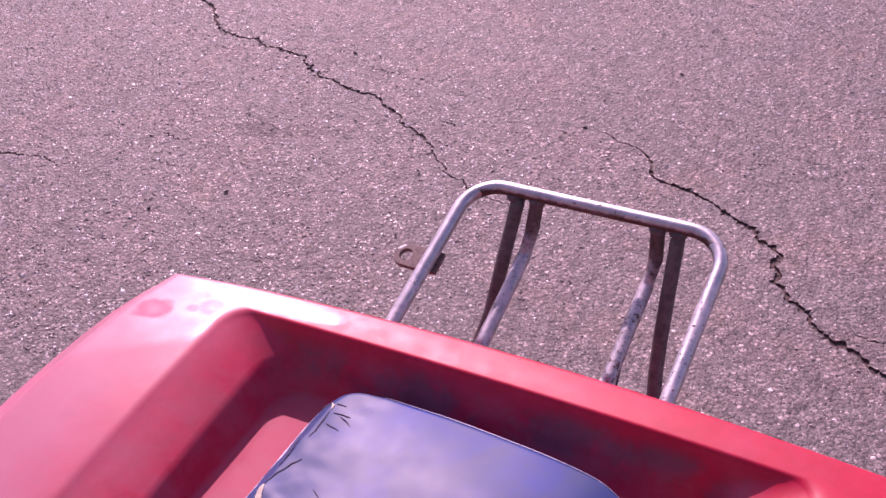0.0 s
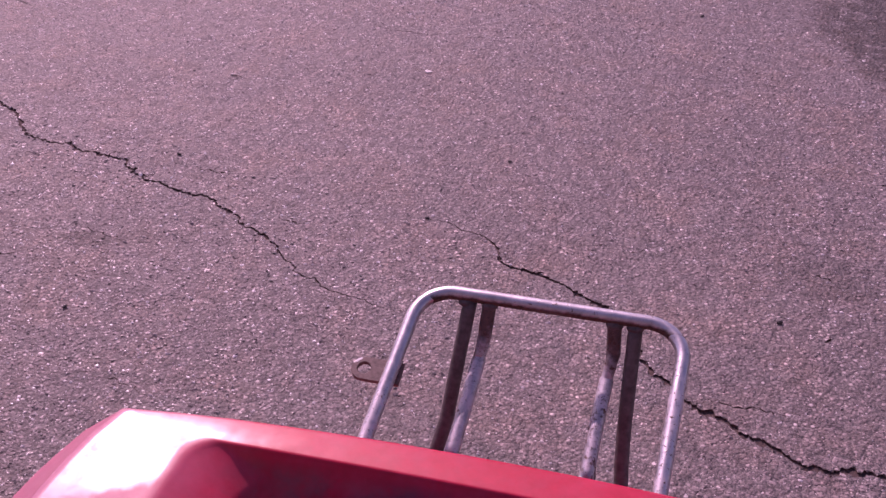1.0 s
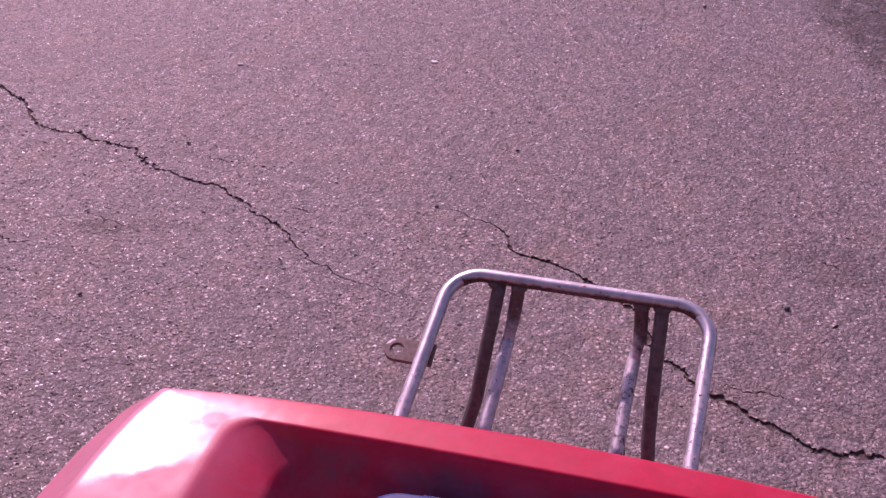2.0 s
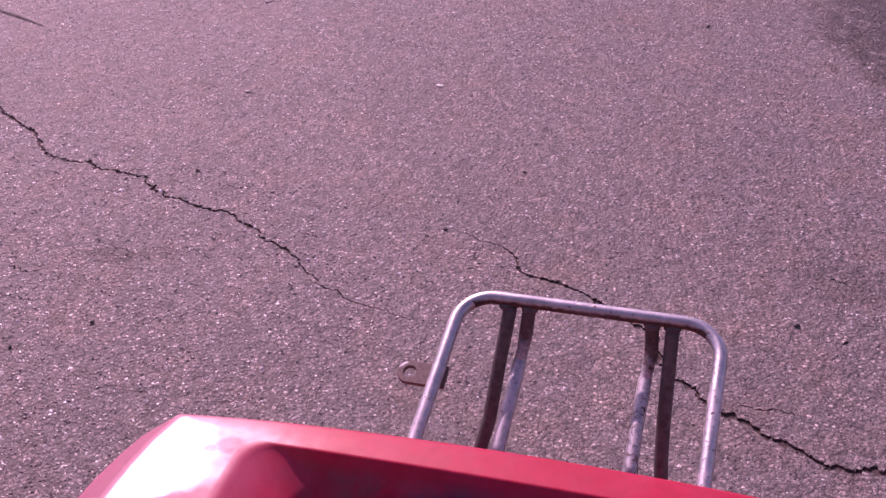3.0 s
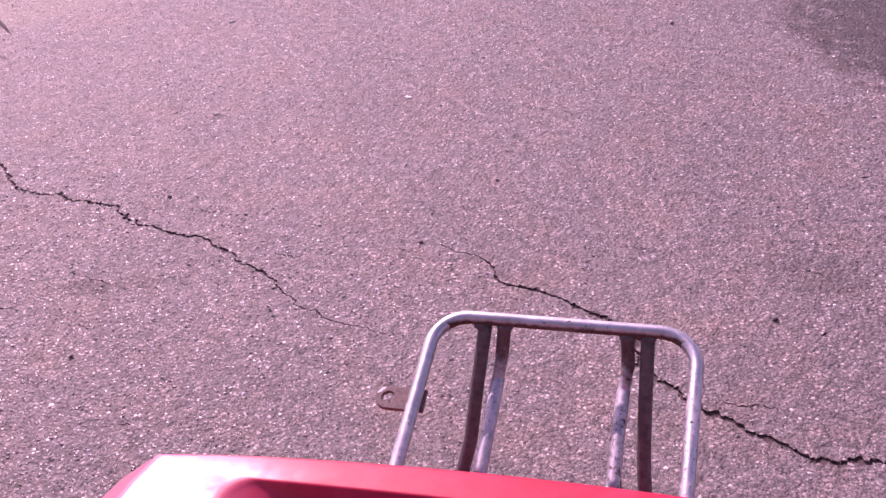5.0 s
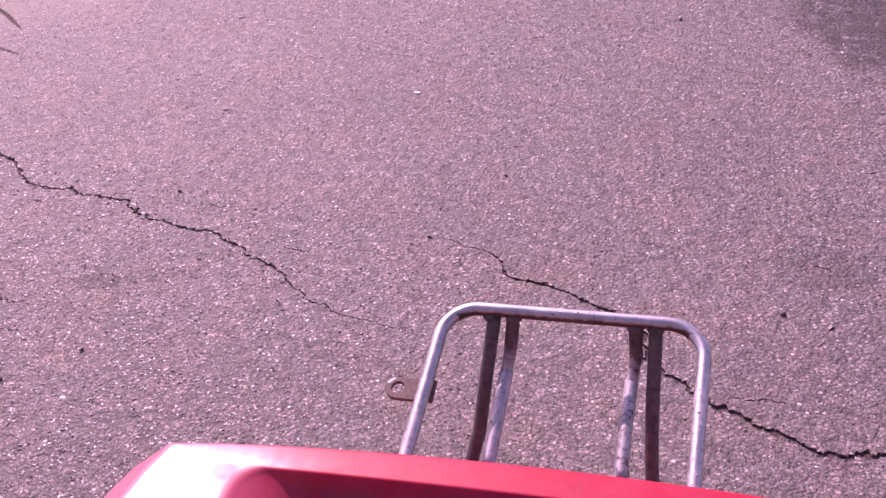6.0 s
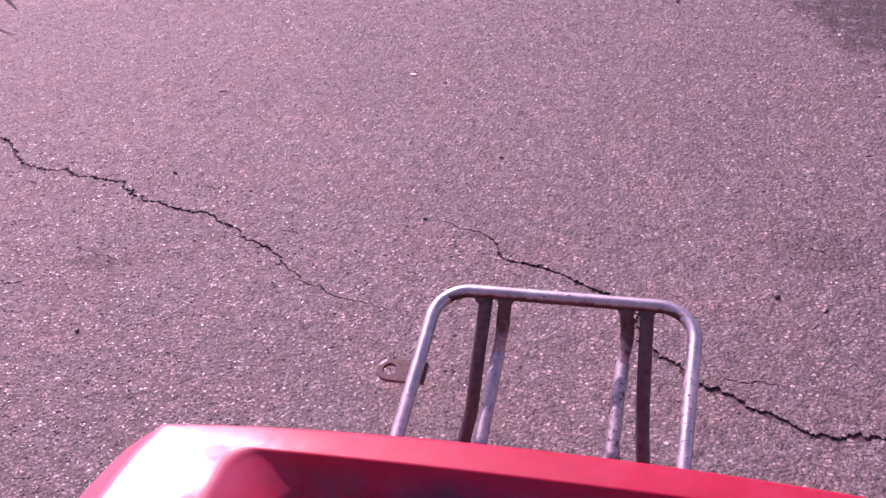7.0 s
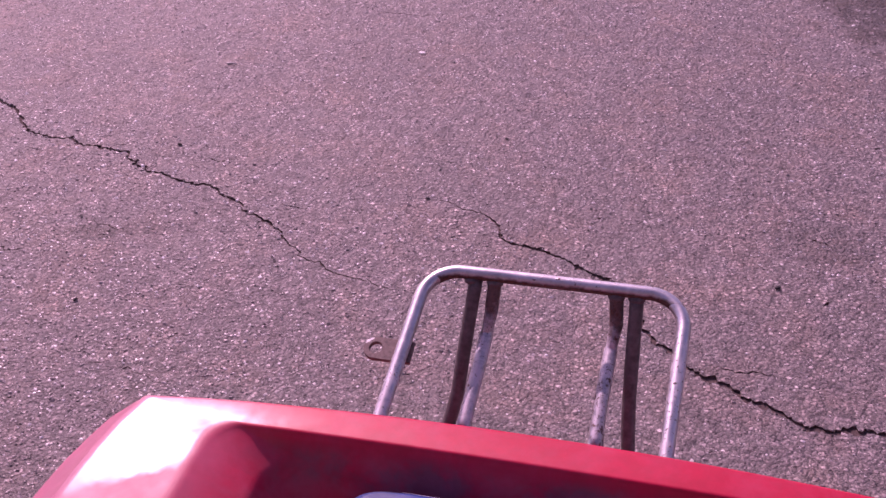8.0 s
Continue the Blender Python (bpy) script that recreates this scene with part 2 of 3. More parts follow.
def vinyl():
    m = Mat("blue_vinyl", 0.42, 0, 0.28)
    c = m.ramp(m.noise(9, 5, 0.6, 0.5), (0.25, (0.012, 0.045, 0.25)), (0.48, (0.032, 0.060, 0.172)), (0.75, (0.056, 0.078, 0.150)))
    c = m.mix(m.ramp(m.noise(70, 5, 0.7), (0.5, 0.0), (0.8, 0.25)), c, (0.055, 0.062, 0.12))
    m.color(c)
    m.rough(m.ramp(m.noise(30, 4, 0.6), (0.3, 0.44), (0.7, 0.50)))
    n1 = m.bump(m.noise(24, 3, 0.5), 0.008, 0.004)
    m.bump(m.vor(900), 0.05, 0.0005, n1)
    return m.m


def steel(name="rust_spotted_steel", much=0.0, metal=0.5, tone=1.0, under=None, welded=()):
    m = Mat(name, 0.4, metal, 0.5)
    spots = m.noise(150, 6, 0.7, 0.3)
    areas = m.noise(19, 4, 0.6)
    f = m.ramp(m.math("ADD", spots, m.math("MULTIPLY", m.math("SUBTRACT", areas, 0.5), 0.6)), (0.585 - much, 0.0), (0.66 - much, 1.0))
    specks = m.ramp(m.noise(330, 3, 0.6), (0.615, 0.0), (0.65, 0.95))
    if welded:
        along = m.n("ShaderNodeSeparateXYZ")
        m.link(m.co, along.inputs[0])
        specks = m.math("MULTIPLY", specks, m.ramp(along.outputs["Y"], (0.20, 1.0), (0.25, 0.2)))
    f = m.math("MAXIMUM", f, m.math("MULTIPLY", specks, m.ramp(m.noise(9, 3, 0.5), (0.38, 0.0), (0.52, 1.0))))
    if under:
        # above this height the brown stands in for the brace's shaded upper half
        sep = m.n("ShaderNodeSeparateXYZ")
        m.link(m.co, sep.inputs[0])
        z = m.math("ADD", sep.outputs["Z"], m.math("MULTIPLY", m.math("SUBTRACT", m.noise(60, 5, 0.7), 0.5), 0.06))
        z = m.math("MULTIPLY", m.math("SUBTRACT", z, under), 38.0)
        f = m.math("MAXIMUM", f, m.math("MINIMUM", m.math("MAXIMUM", z, 0.0), 0.9))
    if welded:
        # browned along the bar's whole lower side, most strongly near the welds
        sep = m.n("ShaderNodeSeparateXYZ")
        m.link(m.co, sep.inputs[0])
        bar = m.math("GREATER_THAN", sep.outputs["Y"], 0.255)
        low = m.math("ADD", sep.outputs["Z"], m.math("MULTIPLY", m.math("SUBTRACT", m.noise(90, 4, 0.6), 0.5), 0.006))
        low = m.math("MINIMUM", m.math("MAXIMUM", m.math("MULTIPLY", m.math("SUBTRACT", 0.7236, low), 330.0), 0.0), 1.0)
        for x in welded:
            off = m.math("ABSOLUTE", m.math("SUBTRACT", sep.outputs["X"], x))
            near = m.ramp(m.math("ADD", off, m.math("MULTIPLY", m.math("SUBTRACT", m.noise(50, 4, 0.6), 0.5), 0.06)), (0.05, 1.0), (0.085, 0.9))
            f = m.math("MAXIMUM", f, m.math("MULTIPLY", m.math("MULTIPLY", bar, low), near))
    rust = m.ramp(m.noise(300, 4, 0.6), (0.3, (0.035, 0.020, 0.017)), (0.7, (0.11, 0.062, 0.045)))
    clean = m.ramp(m.noise(45, 4, 0.6), (0.3, (0.36 * tone, 0.355 * tone, 0.37 * tone)), (0.7, (0.58 * tone, 0.57 * tone, 0.59 * tone)))
    # pale dry oxide scuffed through the plating
    bloom = m.ramp(m.math("ADD", m.noise(85, 5, 0.7, 0.4), m.math("MULTIPLY", m.math("SUBTRACT", m.noise(14, 3, 0.5), 0.5), 0.5)), (0.46, 0.0), (0.60, 0.75))
    if welded:
        bloom = m.math("MULTIPLY", bloom, m.ramp(along.outputs["Y"], (0.22, 1.0), (0.25, 0.15)))
    clean = m.mix(bloom, clean, (0.52, 0.50, 0.53))
    m.color(m.mix(f, clean, rust))
    bare = m.math("MULTIPLY", m.math("SUBTRACT", 1.0, f), m.math("SUBTRACT", 1.0, bloom))
    m.link(m.math("MULTIPLY", bare, metal), m.b.inputs["Metallic"])
    m.rough(m.mix(f, m.math("ADD", m.ramp(m.noise(70, 4), (0.3, 0.32), (0.7, 0.44)), m.math("MULTIPLY", bloom, 0.15)), (0.85, 0.85, 0.85)))
    m.bump(m.math("ADD", m.math("MULTIPLY", f, 0.5), m.noise(200, 3)), 0.25, 0.0008)
    return m.m


def plain(name, c, rough=0.7, grain=120, vary=0.35, bump=0.2):
    m = Mat(name, rough)
    dark = tuple(v * (1 - vary) for v in c)
    light = tuple(min(1, v * (1 + vary)) for v in c)
    m.color(m.ramp(m.noise(grain, 5, 0.6), (0.3, dark), (0.7, light)))
    m.bump(m.noise(grain * 3, 3), bump, 0.001)
    return m.m


def blob_at(self, x, y, r):
    return self.blob(x, y, r, r * 0.8, 0.3, 0.677)


Mat.blob_at = blob_at
STAINS = [(1.27, 2.01, 1.12, 1.07, 0.0, 1.0), (-0.665, -0.478, 0.095, 0.045, 0.35, 0.6), (-0.56, -0.41, 0.10, 0.05, 0.6, 0.22), (0.90, 0.22, 0.16, 0.11, 0.3, 0.32)]
ASPHALT, STONE, DIRT = asphalt(), stone_mat(), crack_dirt()
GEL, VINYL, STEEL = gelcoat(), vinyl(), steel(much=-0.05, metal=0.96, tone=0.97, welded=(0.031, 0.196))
LUG = Mat("rusty_lug_with_glint", 0.55, 0, 0.5)
# pale corner: a white sun glint painted into the rusty colour
glint = LUG.ramp(LUG.math("ADD", LUG.blob(-0.0865, 0.1815, 0.010, 0.0075, 0.5, 0.677), LUG.math("MULTIPLY", LUG.math("SUBTRACT", LUG.noise(300, 4, 0.6), 0.5), 0.7)), (0.18, 0.0), (0.38, 1.0))
LUG.color(LUG.mix(glint, LUG.ramp(LUG.noise(240, 5, 0.6), (0.3, (0.075, 0.046, 0.040)), (0.7, (0.20, 0.130, 0.110))), (0.78, 0.76, 0.74)))
LUG.bump(LUG.noise(500, 3), 0.3, 0.0008)
BROWNED = plain("dark_browned_steel", (0.092, 0.079, 0.077), 0.6, 110, 0.45)
WORN = steel("rusty_steel_shaded_top", 0.01, 0.8, 0.78, under=0.664)
FOAM = plain("yellowed_foam_backing", (0.55, 0.47, 0.36), 0.9, 160, 0.25)
TAPE = plain("grey_repair_tape", (0.22, 0.215, 0.225), 0.5, 90, 0.2)
SLIT = plain("dark_split", (0.03, 0.025, 0.05), 0.8, 200)
PALE = plain("sunlit_pale_piping", (0.46, 0.46, 0.55), 0.5, 140, 0.3)
WELT = plain("rubbed_blue_welt", (0.30, 0.30, 0.42), 0.5, 200, 0.4)
CHIP = plain("white_stone", (0.72, 0.70, 0.66), 0.6, 300, 0.15)
DARKSTONE = plain("dark_stone", (0.03, 0.028, 0.027), 0.7, 300)
TWIG = plain("dry_twig_bark", (0.74, 0.68, 0.62), 0.85, 200)
WALL = plain("unseen_wall_paint", (0.17, 0.16, 0.15), 0.85, 6, 0.25)
SHADOW_STRIP = plain("dark_shadow_strip", (0.060, 0.048, 0.042), 0.75, 120)


# ---- building helpers ----
def part(name, bm, material, parent=None, label="", smooth=True, wind=True):
    """One mesh object out of bm, under a thing or a part."""
    me = bpy.data.meshes.new(name)
    if wind:
        bmesh.ops.recalc_face_normals(bm, faces=bm.faces)
    bm.to_mesh(me)
    bm.free()
    for p in me.polygons:
        p.use_smooth = smooth
    for m in material if isinstance(material, (list, tuple)) else [material]:
        me.materials.append(m)
    ob = new(name, me)
    if parent is not None:
        ob.parent = parent
    if label:
        tagged(ob, label)
    return ob


def tube(points, radius, segs=20, flat=None):
    """A round bar swept along points, with closed ends. flat(s) gives its width and height factors along the way (0 to 1)."""
    bm = bmesh.new()
    pts = [Vector(p) for p in points]
    n = len(pts)
    side, rings = None, []
    for i, p in enumerate(pts):
        way = (pts[min(i + 1, n - 1)] - pts[max(i - 1, 0)]).normalized()
        if side is None:
            side = way.cross(Vector((0, 0, 1)))
            if side.length < 0.05:
                side = way.cross(Vector((0, 1, 0)))
        side = (side - way * side.dot(way)).normalized()
        up = side.cross(way)
        a, b = flat(i / (n - 1)) if flat else (1, 1)
        r = radius(i / (n - 1)) if callable(radius) else radius
        rings.append([bm.verts.new(p + side * (math.cos(q) * r * a) + up * (math.sin(q) * r * b)) for q in (2 * math.pi * k / segs for k in range(segs))])
    for u, v in zip(rings, rings[1:]):
        for k in range(segs):
            bm.faces.new((u[k], u[(k + 1) % segs], v[(k + 1) % segs], v[k]))
    bm.faces.new(rings[0])
    bm.faces.new(rings[-1])
    return bm


def rounded(points, radius, steps=10):
    """The line through points with its corners rounded."""
    pts = [Vector(p) for p in points]
    out = [pts[0]]
    for a, b, c in zip(pts, pts[1:], pts[2:]):
        u, v = (a - b).normalized(), (c - b).normalized()
        cut = min(radius / math.tan(u.angle(v) / 2), (a - b).length * 0.48, (c - b).length * 0.48)
        p, q = b + u * cut, b + v * cut
        r = cut * math.tan(u.angle(v) / 2)
        mid = (u + v).normalized()
        centre = b + mid * math.hypot(cut, r)
        d0, d1 = p - centre, q - centre
        ang = d0.angle(d1)
        for k in range(steps + 1):
            out.append(centre + (math.sin((1 - k / steps) * ang) * d0 + math.sin(k / steps * ang) * d1) / math.sin(ang))
    return out + [pts[-1]]


def finely(points, step):
    """The same line with points at most step apart."""
    out = []
    for a, b in zip(points, points[1:]):
        k = max(1, int((Vector(b) - Vector(a)).length / step))
        out += [Vector(a).lerp(Vector(b), i / k) for i in range(k)]
    return out + [Vector(points[-1])]


# ---- ground ----
def jagged(ctrl, step=0.006, wild=0.012):
    """A crack's wandering middle line through a few control points."""
    pts = [Vector((x, y, 0)) for x, y in ctrl]
    line = finely(pts, step)
    out = []
    for p in line:
        d = Vector((noise.noise(p * 28) * 0.5 + noise.noise(p * 85) * 0.5, noise.noise(p * 28 + Vector((9, 4, 2))) * 0.5 + noise.noise(p * 85 + Vector((3, 8, 1))) * 0.5, 0))
        out.append(p + d * wild)
    return out


def crack_outline(ctrl, width, ends=(0.15, 0.15), grow=1.0, wild=0.02):
    """The ragged outline of a crack: width in metres, ends taper over those shares of its length."""
    line = jagged(ctrl, 0.005, wild)
    ragged = random.Random(len(line))
    n = len(line)
    left, right = [], []
    for i, p in enumerate(line):
        s = i / (n - 1)
        way = (line[min(i + 1, n - 1)] - line[max(i - 1, 0)]).normalized()
        side = Vector((-way.y, way.x, 0))
        taper = min(1, s / ends[0] if ends[0] else 1, (1 - s) / ends[1] if ends[1] else 1)
        w = width * (1 + (grow - 1) * s) * (0.12 + 0.88 * taper) * (0.55 + 1.1 * abs(noise.noise(p * 45)) + 0.75 * noise.noise(p * 150))
        w = max(w, 0.0006)
        left.append(p + side * (w * (0.5 + 0.3 * noise.noise(p * 210) + ragged.uniform(-0.34, 0.34))))
        right.append(p - side * (w * (0.5 + 0.3 * noise.noise(p * 210 + Vector((5, 5, 5))) + ragged.uniform(-0.34, 0.34))))
    return [(p.x, p.y) for p in right + left[::-1]]


LONG_CRACK = ((-2.6, 0.33), (-2.1, 0.16), (-1.716, 0.041), (-1.546, -0.008), (-1.455, -0.042), (-1.346, -0.068), (-1.242, -0.134), (-1.189, -0.164),
              (-1.108, -0.159), (-1.054, -0.142), (-1.013, -0.153), (-0.855, -0.133), (-0.829, -0.155), (-0.793, -0.16), (-0.792, -0.178), (-0.755, -0.176),
              (-0.737, -0.191), (-0.687, -0.181), (-0.671, -0.19), (-0.576, -0.189), (-0.553, -0.172), (-0.471, -0.203), (-0.421, -0.212), (-0.398, -0.223),
              (-0.393, -0.237), (-0.304, -0.253), (-0.241, -0.278), (-0.211, -0.307), (-0.155, -0.322), (-0.146, -0.345), (-0.087, -0.341), (-0.025, -0.368), (0.032, -0.357), (0.125, -0.362))
WIDE_CRACK = ((-0.01, 0.0), (0.054, 0.012), (0.109, -0.003), (0.16, 0.002), (0.213, -0.032), (0.24, -0.073), (0.258, -0.085), (0.343, -0.083), (0.411, -0.094),
              (0.476, -0.113), (0.541, -0.128), (0.553, -0.151), (0.587, -0.157), (0.618, -0.17), (0.618, -0.198), (0.647, -0.229), (0.646, -0.252),
              (0.666, -0.257), (0.698, -0.286), (0.742, -0.296), (0.76, -0.32), (0.806, -0.34), (0.879, -0.352), (0.899, -0.366), (0.96, -0.374),
              (1.039, -0.4), (1.086, -0.385), (1.103, -0.368), (1.168, -0.354), (1.35, -0.36), (1.7, -0.28))
# line, width, taper at either end, growth of the width along it, waviness
CRACKS = [
    (LONG_CRACK, 0.0125, (0.02, 0.2), 0.72, 0.015),
    (WIDE_CRACK, 0.0092, (0.2, 0.05), 2.1, 0.008),
]
HAIRLINES = (
    (((0.818, -0.308), (0.864, -0.298), (0.882, -0.296), (0.922, -0.289), (0.985, -0.262)), 0.0042, (0.4, 0.5)),
    (((-1.5, -1.0), (-1.12, -0.932), (-0.996, -0.87), (-0.932, -0.878), (-0.896, -0.82)), 0.009, (0.1, 0.4)),
    (((-0.76, 0.954), (-0.661, 0.972), (-0.592, 0.981), (-0.5, 1.04)), 0.0035, (0.3, 0.4)),
    (((-0.33, -0.86), (-0.22, -0.83), (-0.1, -0.84)), 0.0022, (0.4, 0.5)),
    (((-0.668, -0.078), (-0.599, -0.07), (-0.557, -0.035)), 0.0042, (0.4, 0.4)),
    (((-0.321, -0.171), (-0.28, -0.166), (-0.24, -0.164)), 0.0055, (0.4, 0.5)),
    (((-0.915, -0.140), (-0.925, -0.118), (-0.885, -0.104)), 0.005, (0.0, 0.5)),
    (((-0.745, -0.180), (-0.738, -0.157), (-0.752, -0.150)), 0.0042, (0.0, 0.5)),
    (((-1.045, -0.150), (-1.07, -0.138), (-1.10, -0.125)), 0.0030, (0.0, 0.5)),
    (((-1.138, -0.231), (-1.10, -0.226), (-1.066, -0.230)), 0.0030, (0.4, 0.4)),
    (((-0.727, -0.439), (-0.670, -0.436), (-0.616, -0.435), (-0.561, -0.437)), 0.0034, (0.3, 0.4)),
    (((-0.590, -0.508), (-0.568, -0.483)), 0.0045, (0.4, 0.4)),
    (((-0.86, -0.625), (-0.817, -0.619), (-0.785, -0.617), (-0.753, -0.593)), 0.0042, (0.2, 0.4)),
    (((-0.77, -0.715), (-0.726, -0.708), (-0.670, -0.699)), 0.0042, (0.2, 0.5)),
    (((-0.790, 0.060), (-0.734, 0.070)), 0.0034, (0.4, 0.4)),
    (((-0.345, -0.192), (-0.309, -0.188)), 0.0042, (0.4, 0.4)),
    (((0.402, 0.097), (0.428, 0.106)), 0.0050, (0.4, 0.4)),
    (((0.474, 0.107), (0.512, 0.125)), 0.0044, (0.4, 0.4)),
    (((0.870, 0.210), (0.896, 0.218), (0.922, 0.218)), 0.0060, (0.4, 0.4)),
    (((0.962, -0.016), (0.976, 0.004)), 0.0060, (0.4, 0.4)),
    (((0.908, 0.693), (0.930, 0.702)), 0.0055, (0.4, 0.4)),
    (((0.522, 0.434), (0.540, 0.440)), 0.0050, (0.4, 0.4)),
)
CRACKS += [(line, width, ends, 1.0, 0.02) for line, width, ends in HAIRLINES]


def build_ground():
    from mathutils import geometry
    verts, faces = [], []
    far = 400.0
    for ring, k in ((far, 16), (6.0, 24)):
        for i in range(k):
            a = 2 * math.pi * i / k
            verts.append(Vector((math.cos(a) * ring, math.sin(a) * ring)))
    for i in range(-12, 13):
        for j in range(-12, 13):
            verts.append(Vector((i * 0.25 - 0.3 + 0.011, j * 0.25 + 0.013)))
    for ctrl, width, ends, grow, wild in CRACKS:
        out = crack_outline(ctrl, width, ends, grow, wild)
        faces.append(list(range(len(verts), len(verts) + len(out))))
        verts += [Vector(p) for p in out]
    vs, _, fs, _, _, of = geometry.delaunay_2d_cdt(verts, [], faces, 0, 1e-5)
    xy = np.array([(v.x, v.y) for v in vs])
    mid = np.array([xy[list(f)].mean(0) for f in fs])
    hole = np.zeros(len(fs), bool)
    for face in faces:
        # winding number of the outline round every triangle's middle
        p = np.array([(verts[i].x, verts[i].y) for i in face])
        d = p[None] - mid[:, None]
        ang = np.arctan2(d[..., 1], d[..., 0])
        step = np.diff(np.concatenate([ang, ang[:, :1]], 1), axis=1)
        step = (step + math.pi) % (2 * math.pi) - math.pi
        hole |= np.abs(step.sum(1)) > 3
    bm = bmesh.new()
    top = [bm.verts.new((v.x, v.y, 0)) for v in vs]
    low = {}

    def sunk(i):
        if i not in low:
            v = vs[i]
            low[i] = bm.verts.new((v.x, v.y, -0.0055 - 0.003 * noise.noise(Vector((v.x, v.y, 0)) * 60)))
        return low[i]

    inside = hole.tolist()
    edge_use = {}
    for f, ins in zip(fs, inside):
        for a, b in zip(f, f[1:] + f[:1]):
            edge_use.setdefault((min(a, b), max(a, b)), []).append(ins)
        g = bm.faces.new([sunk(i) for i in f] if ins else [top[i] for i in f])
        g.material_index = 1 if ins else 0
    for (a, b), u in edge_use.items():
        if len(u) == 2 and u[0] != u[1]:
            g = bm.faces.new((top[a], top[b], low[b], low[a]))
            g.material_index = 1
    for v in [v for v in bm.verts if not v.link_faces]:
        bm.verts.remove(v)
    ob = part("ground", bm, [ASPHALT, DIRT], smooth=False)
    return tagged(ob, "worn grey asphalt with long ragged cracks and dark stains", "ground", kind="structure")


ground = build_ground()


def build_stones():
    """Angular aggregate that stands proud of the worn binder."""
    rng = np.random.default_rng(4)
    count = 112000
    x = rng.uniform(-2.7, 1.45, count)
    y = -1.3 + 3.5 * rng.random(count) ** 1.25
    r = rng.uniform(0.0018, 0.0046, count) * (1 + (rng.random(count) > 0.93) * 0.45)
    # coarser where the surface has worn most
    patch = np.clip((0.75 - x) / 0.9, 0, 1)
    r *= np.where(y < 0.0, 0.96 + 0.32 * patch, 1.08)
    # none bridges an open crack
    keep = np.ones(count, bool)
    for ctrl, width, ends, grow, wild in CRACKS:
        line = np.array([(p.x, p.y) for p in jagged(ctrl, 0.006, wild)])
        wide = width * max(1.0, grow) * 0.55
        near = np.flatnonzero((x > line[:, 0].min() - wide) & (x < line[:, 0].max() + wide) & (y > line[:, 1].min() - wide) & (y < line[:, 1].max() + wide))
        for few in np.array_split(near, max(1, len(near) // 4000)):
            gap = np.hypot(x[few, None] - line[None, :, 0], y[few, None] - line[None, :, 1])
            at = gap.argmin(1) / len(line)
            keep[few] &= gap.min(1) > np.maximum(width * (1 + (grow - 1) * at) * 0.45, 0.0032)
    keep &= ~((x > 0.3) & (y < 0.1) & (rng.random(count) < 0.4))
    x, y, r = x[keep], y[keep], r[keep]
    count = len(x)
    base = np.array([(math.cos(a), math.sin(a), 0.0) for a in (0.2, 1.3, 2.4, 3.5, 4.5, 5.5)] + [(0.45, 0.1, 1.0), (-0.4, 0.3, 1.0), (-0.05, -0.45, 1.0)])
    tri = np.array([(0, 1, 6), (1, 7, 6), (1, 2, 7), (2, 3, 7), (3, 8, 7), (3, 4, 8), (4, 5, 8), (5, 6, 8), (5, 0, 6), (6, 7, 8)])
    p = base[None] * (1 + rng.uniform(-0.3, 0.3, (count, 9, 3)))
    a = rng.uniform(0, 2 * math.pi, count)
    c, s = np.cos(a)[:, None], np.sin(a)[:, None]
    tall = rng.uniform(0.10, 0.40, count)[:, None]
    px = (p[..., 0] * c - p[..., 1] * s) * r[:, None] + x[:, None]
    py = (p[..., 0] * s + p[..., 1] * c) * r[:, None] * 0.85 + y[:, None]
    tilt = rng.uniform(-0.22, 0.22, (count, 1)) * p[..., 0] * r[:, None]
    pz = np.where(base[:, 2] > 0, p[..., 2] * r[:, None] * tall + tilt, -0.002)
    v = np.stack([px, py, pz], -1).reshape(-1, 3)
    f = (tri[None] + (np.arange(count) * 9)[:, None, None]).reshape(-1, 3)
    me = bpy.data.meshes.new("aggregate_stone")
    me.vertices.add(len(v))
    me.vertices.foreach_set("co", v.astype(np.float32).ravel())
    me.loops.add(f.size)
    me.loops.foreach_set("vertex_index", f.astype(np.int32).ravel())
    me.polygons.add(len(f))
    me.polygons.foreach_set("loop_start", np.arange(0, f.size, 3, dtype=np.int32))
    me.update(calc_edges=True)
    me.shade_flat()
    me.materials.append(STONE)
    ob = new("aggregate_stone", me)
    ob.parent = ground
    return tagged(ob, "small pale and grey angular aggregate stones", kind="stuff")


build_stones()

# ---- unseen plain wall, added behind the camera to block and bounce light ----
def build_wall():
    bm = bmesh.new()
    bmesh.ops.create_cube(bm, size=1, matrix=Matrix.Translation((3.0, -5.2, 2.1)) @ Matrix.Rotation(radians(20), 4, "Z") @ Matrix.Diagonal((16, 0.25, 4.2, 1)))
    ob = part("unseen_wall", bm, WALL, smooth=False)
    return tagged(ob, "plain wall added unseen behind the camera to shape the light", "wall", kind="structure")


build_wall()

# ---- the moulded red body ----
CX = 0.113
cart = tagged(new("ride_body"), "sun-faded red moulded fibreglass body with a sunken seat well", "ride-on vehicle")
cart.matrix_world = pose(0.80, -1.385, 0, 0, 0, 14.5)


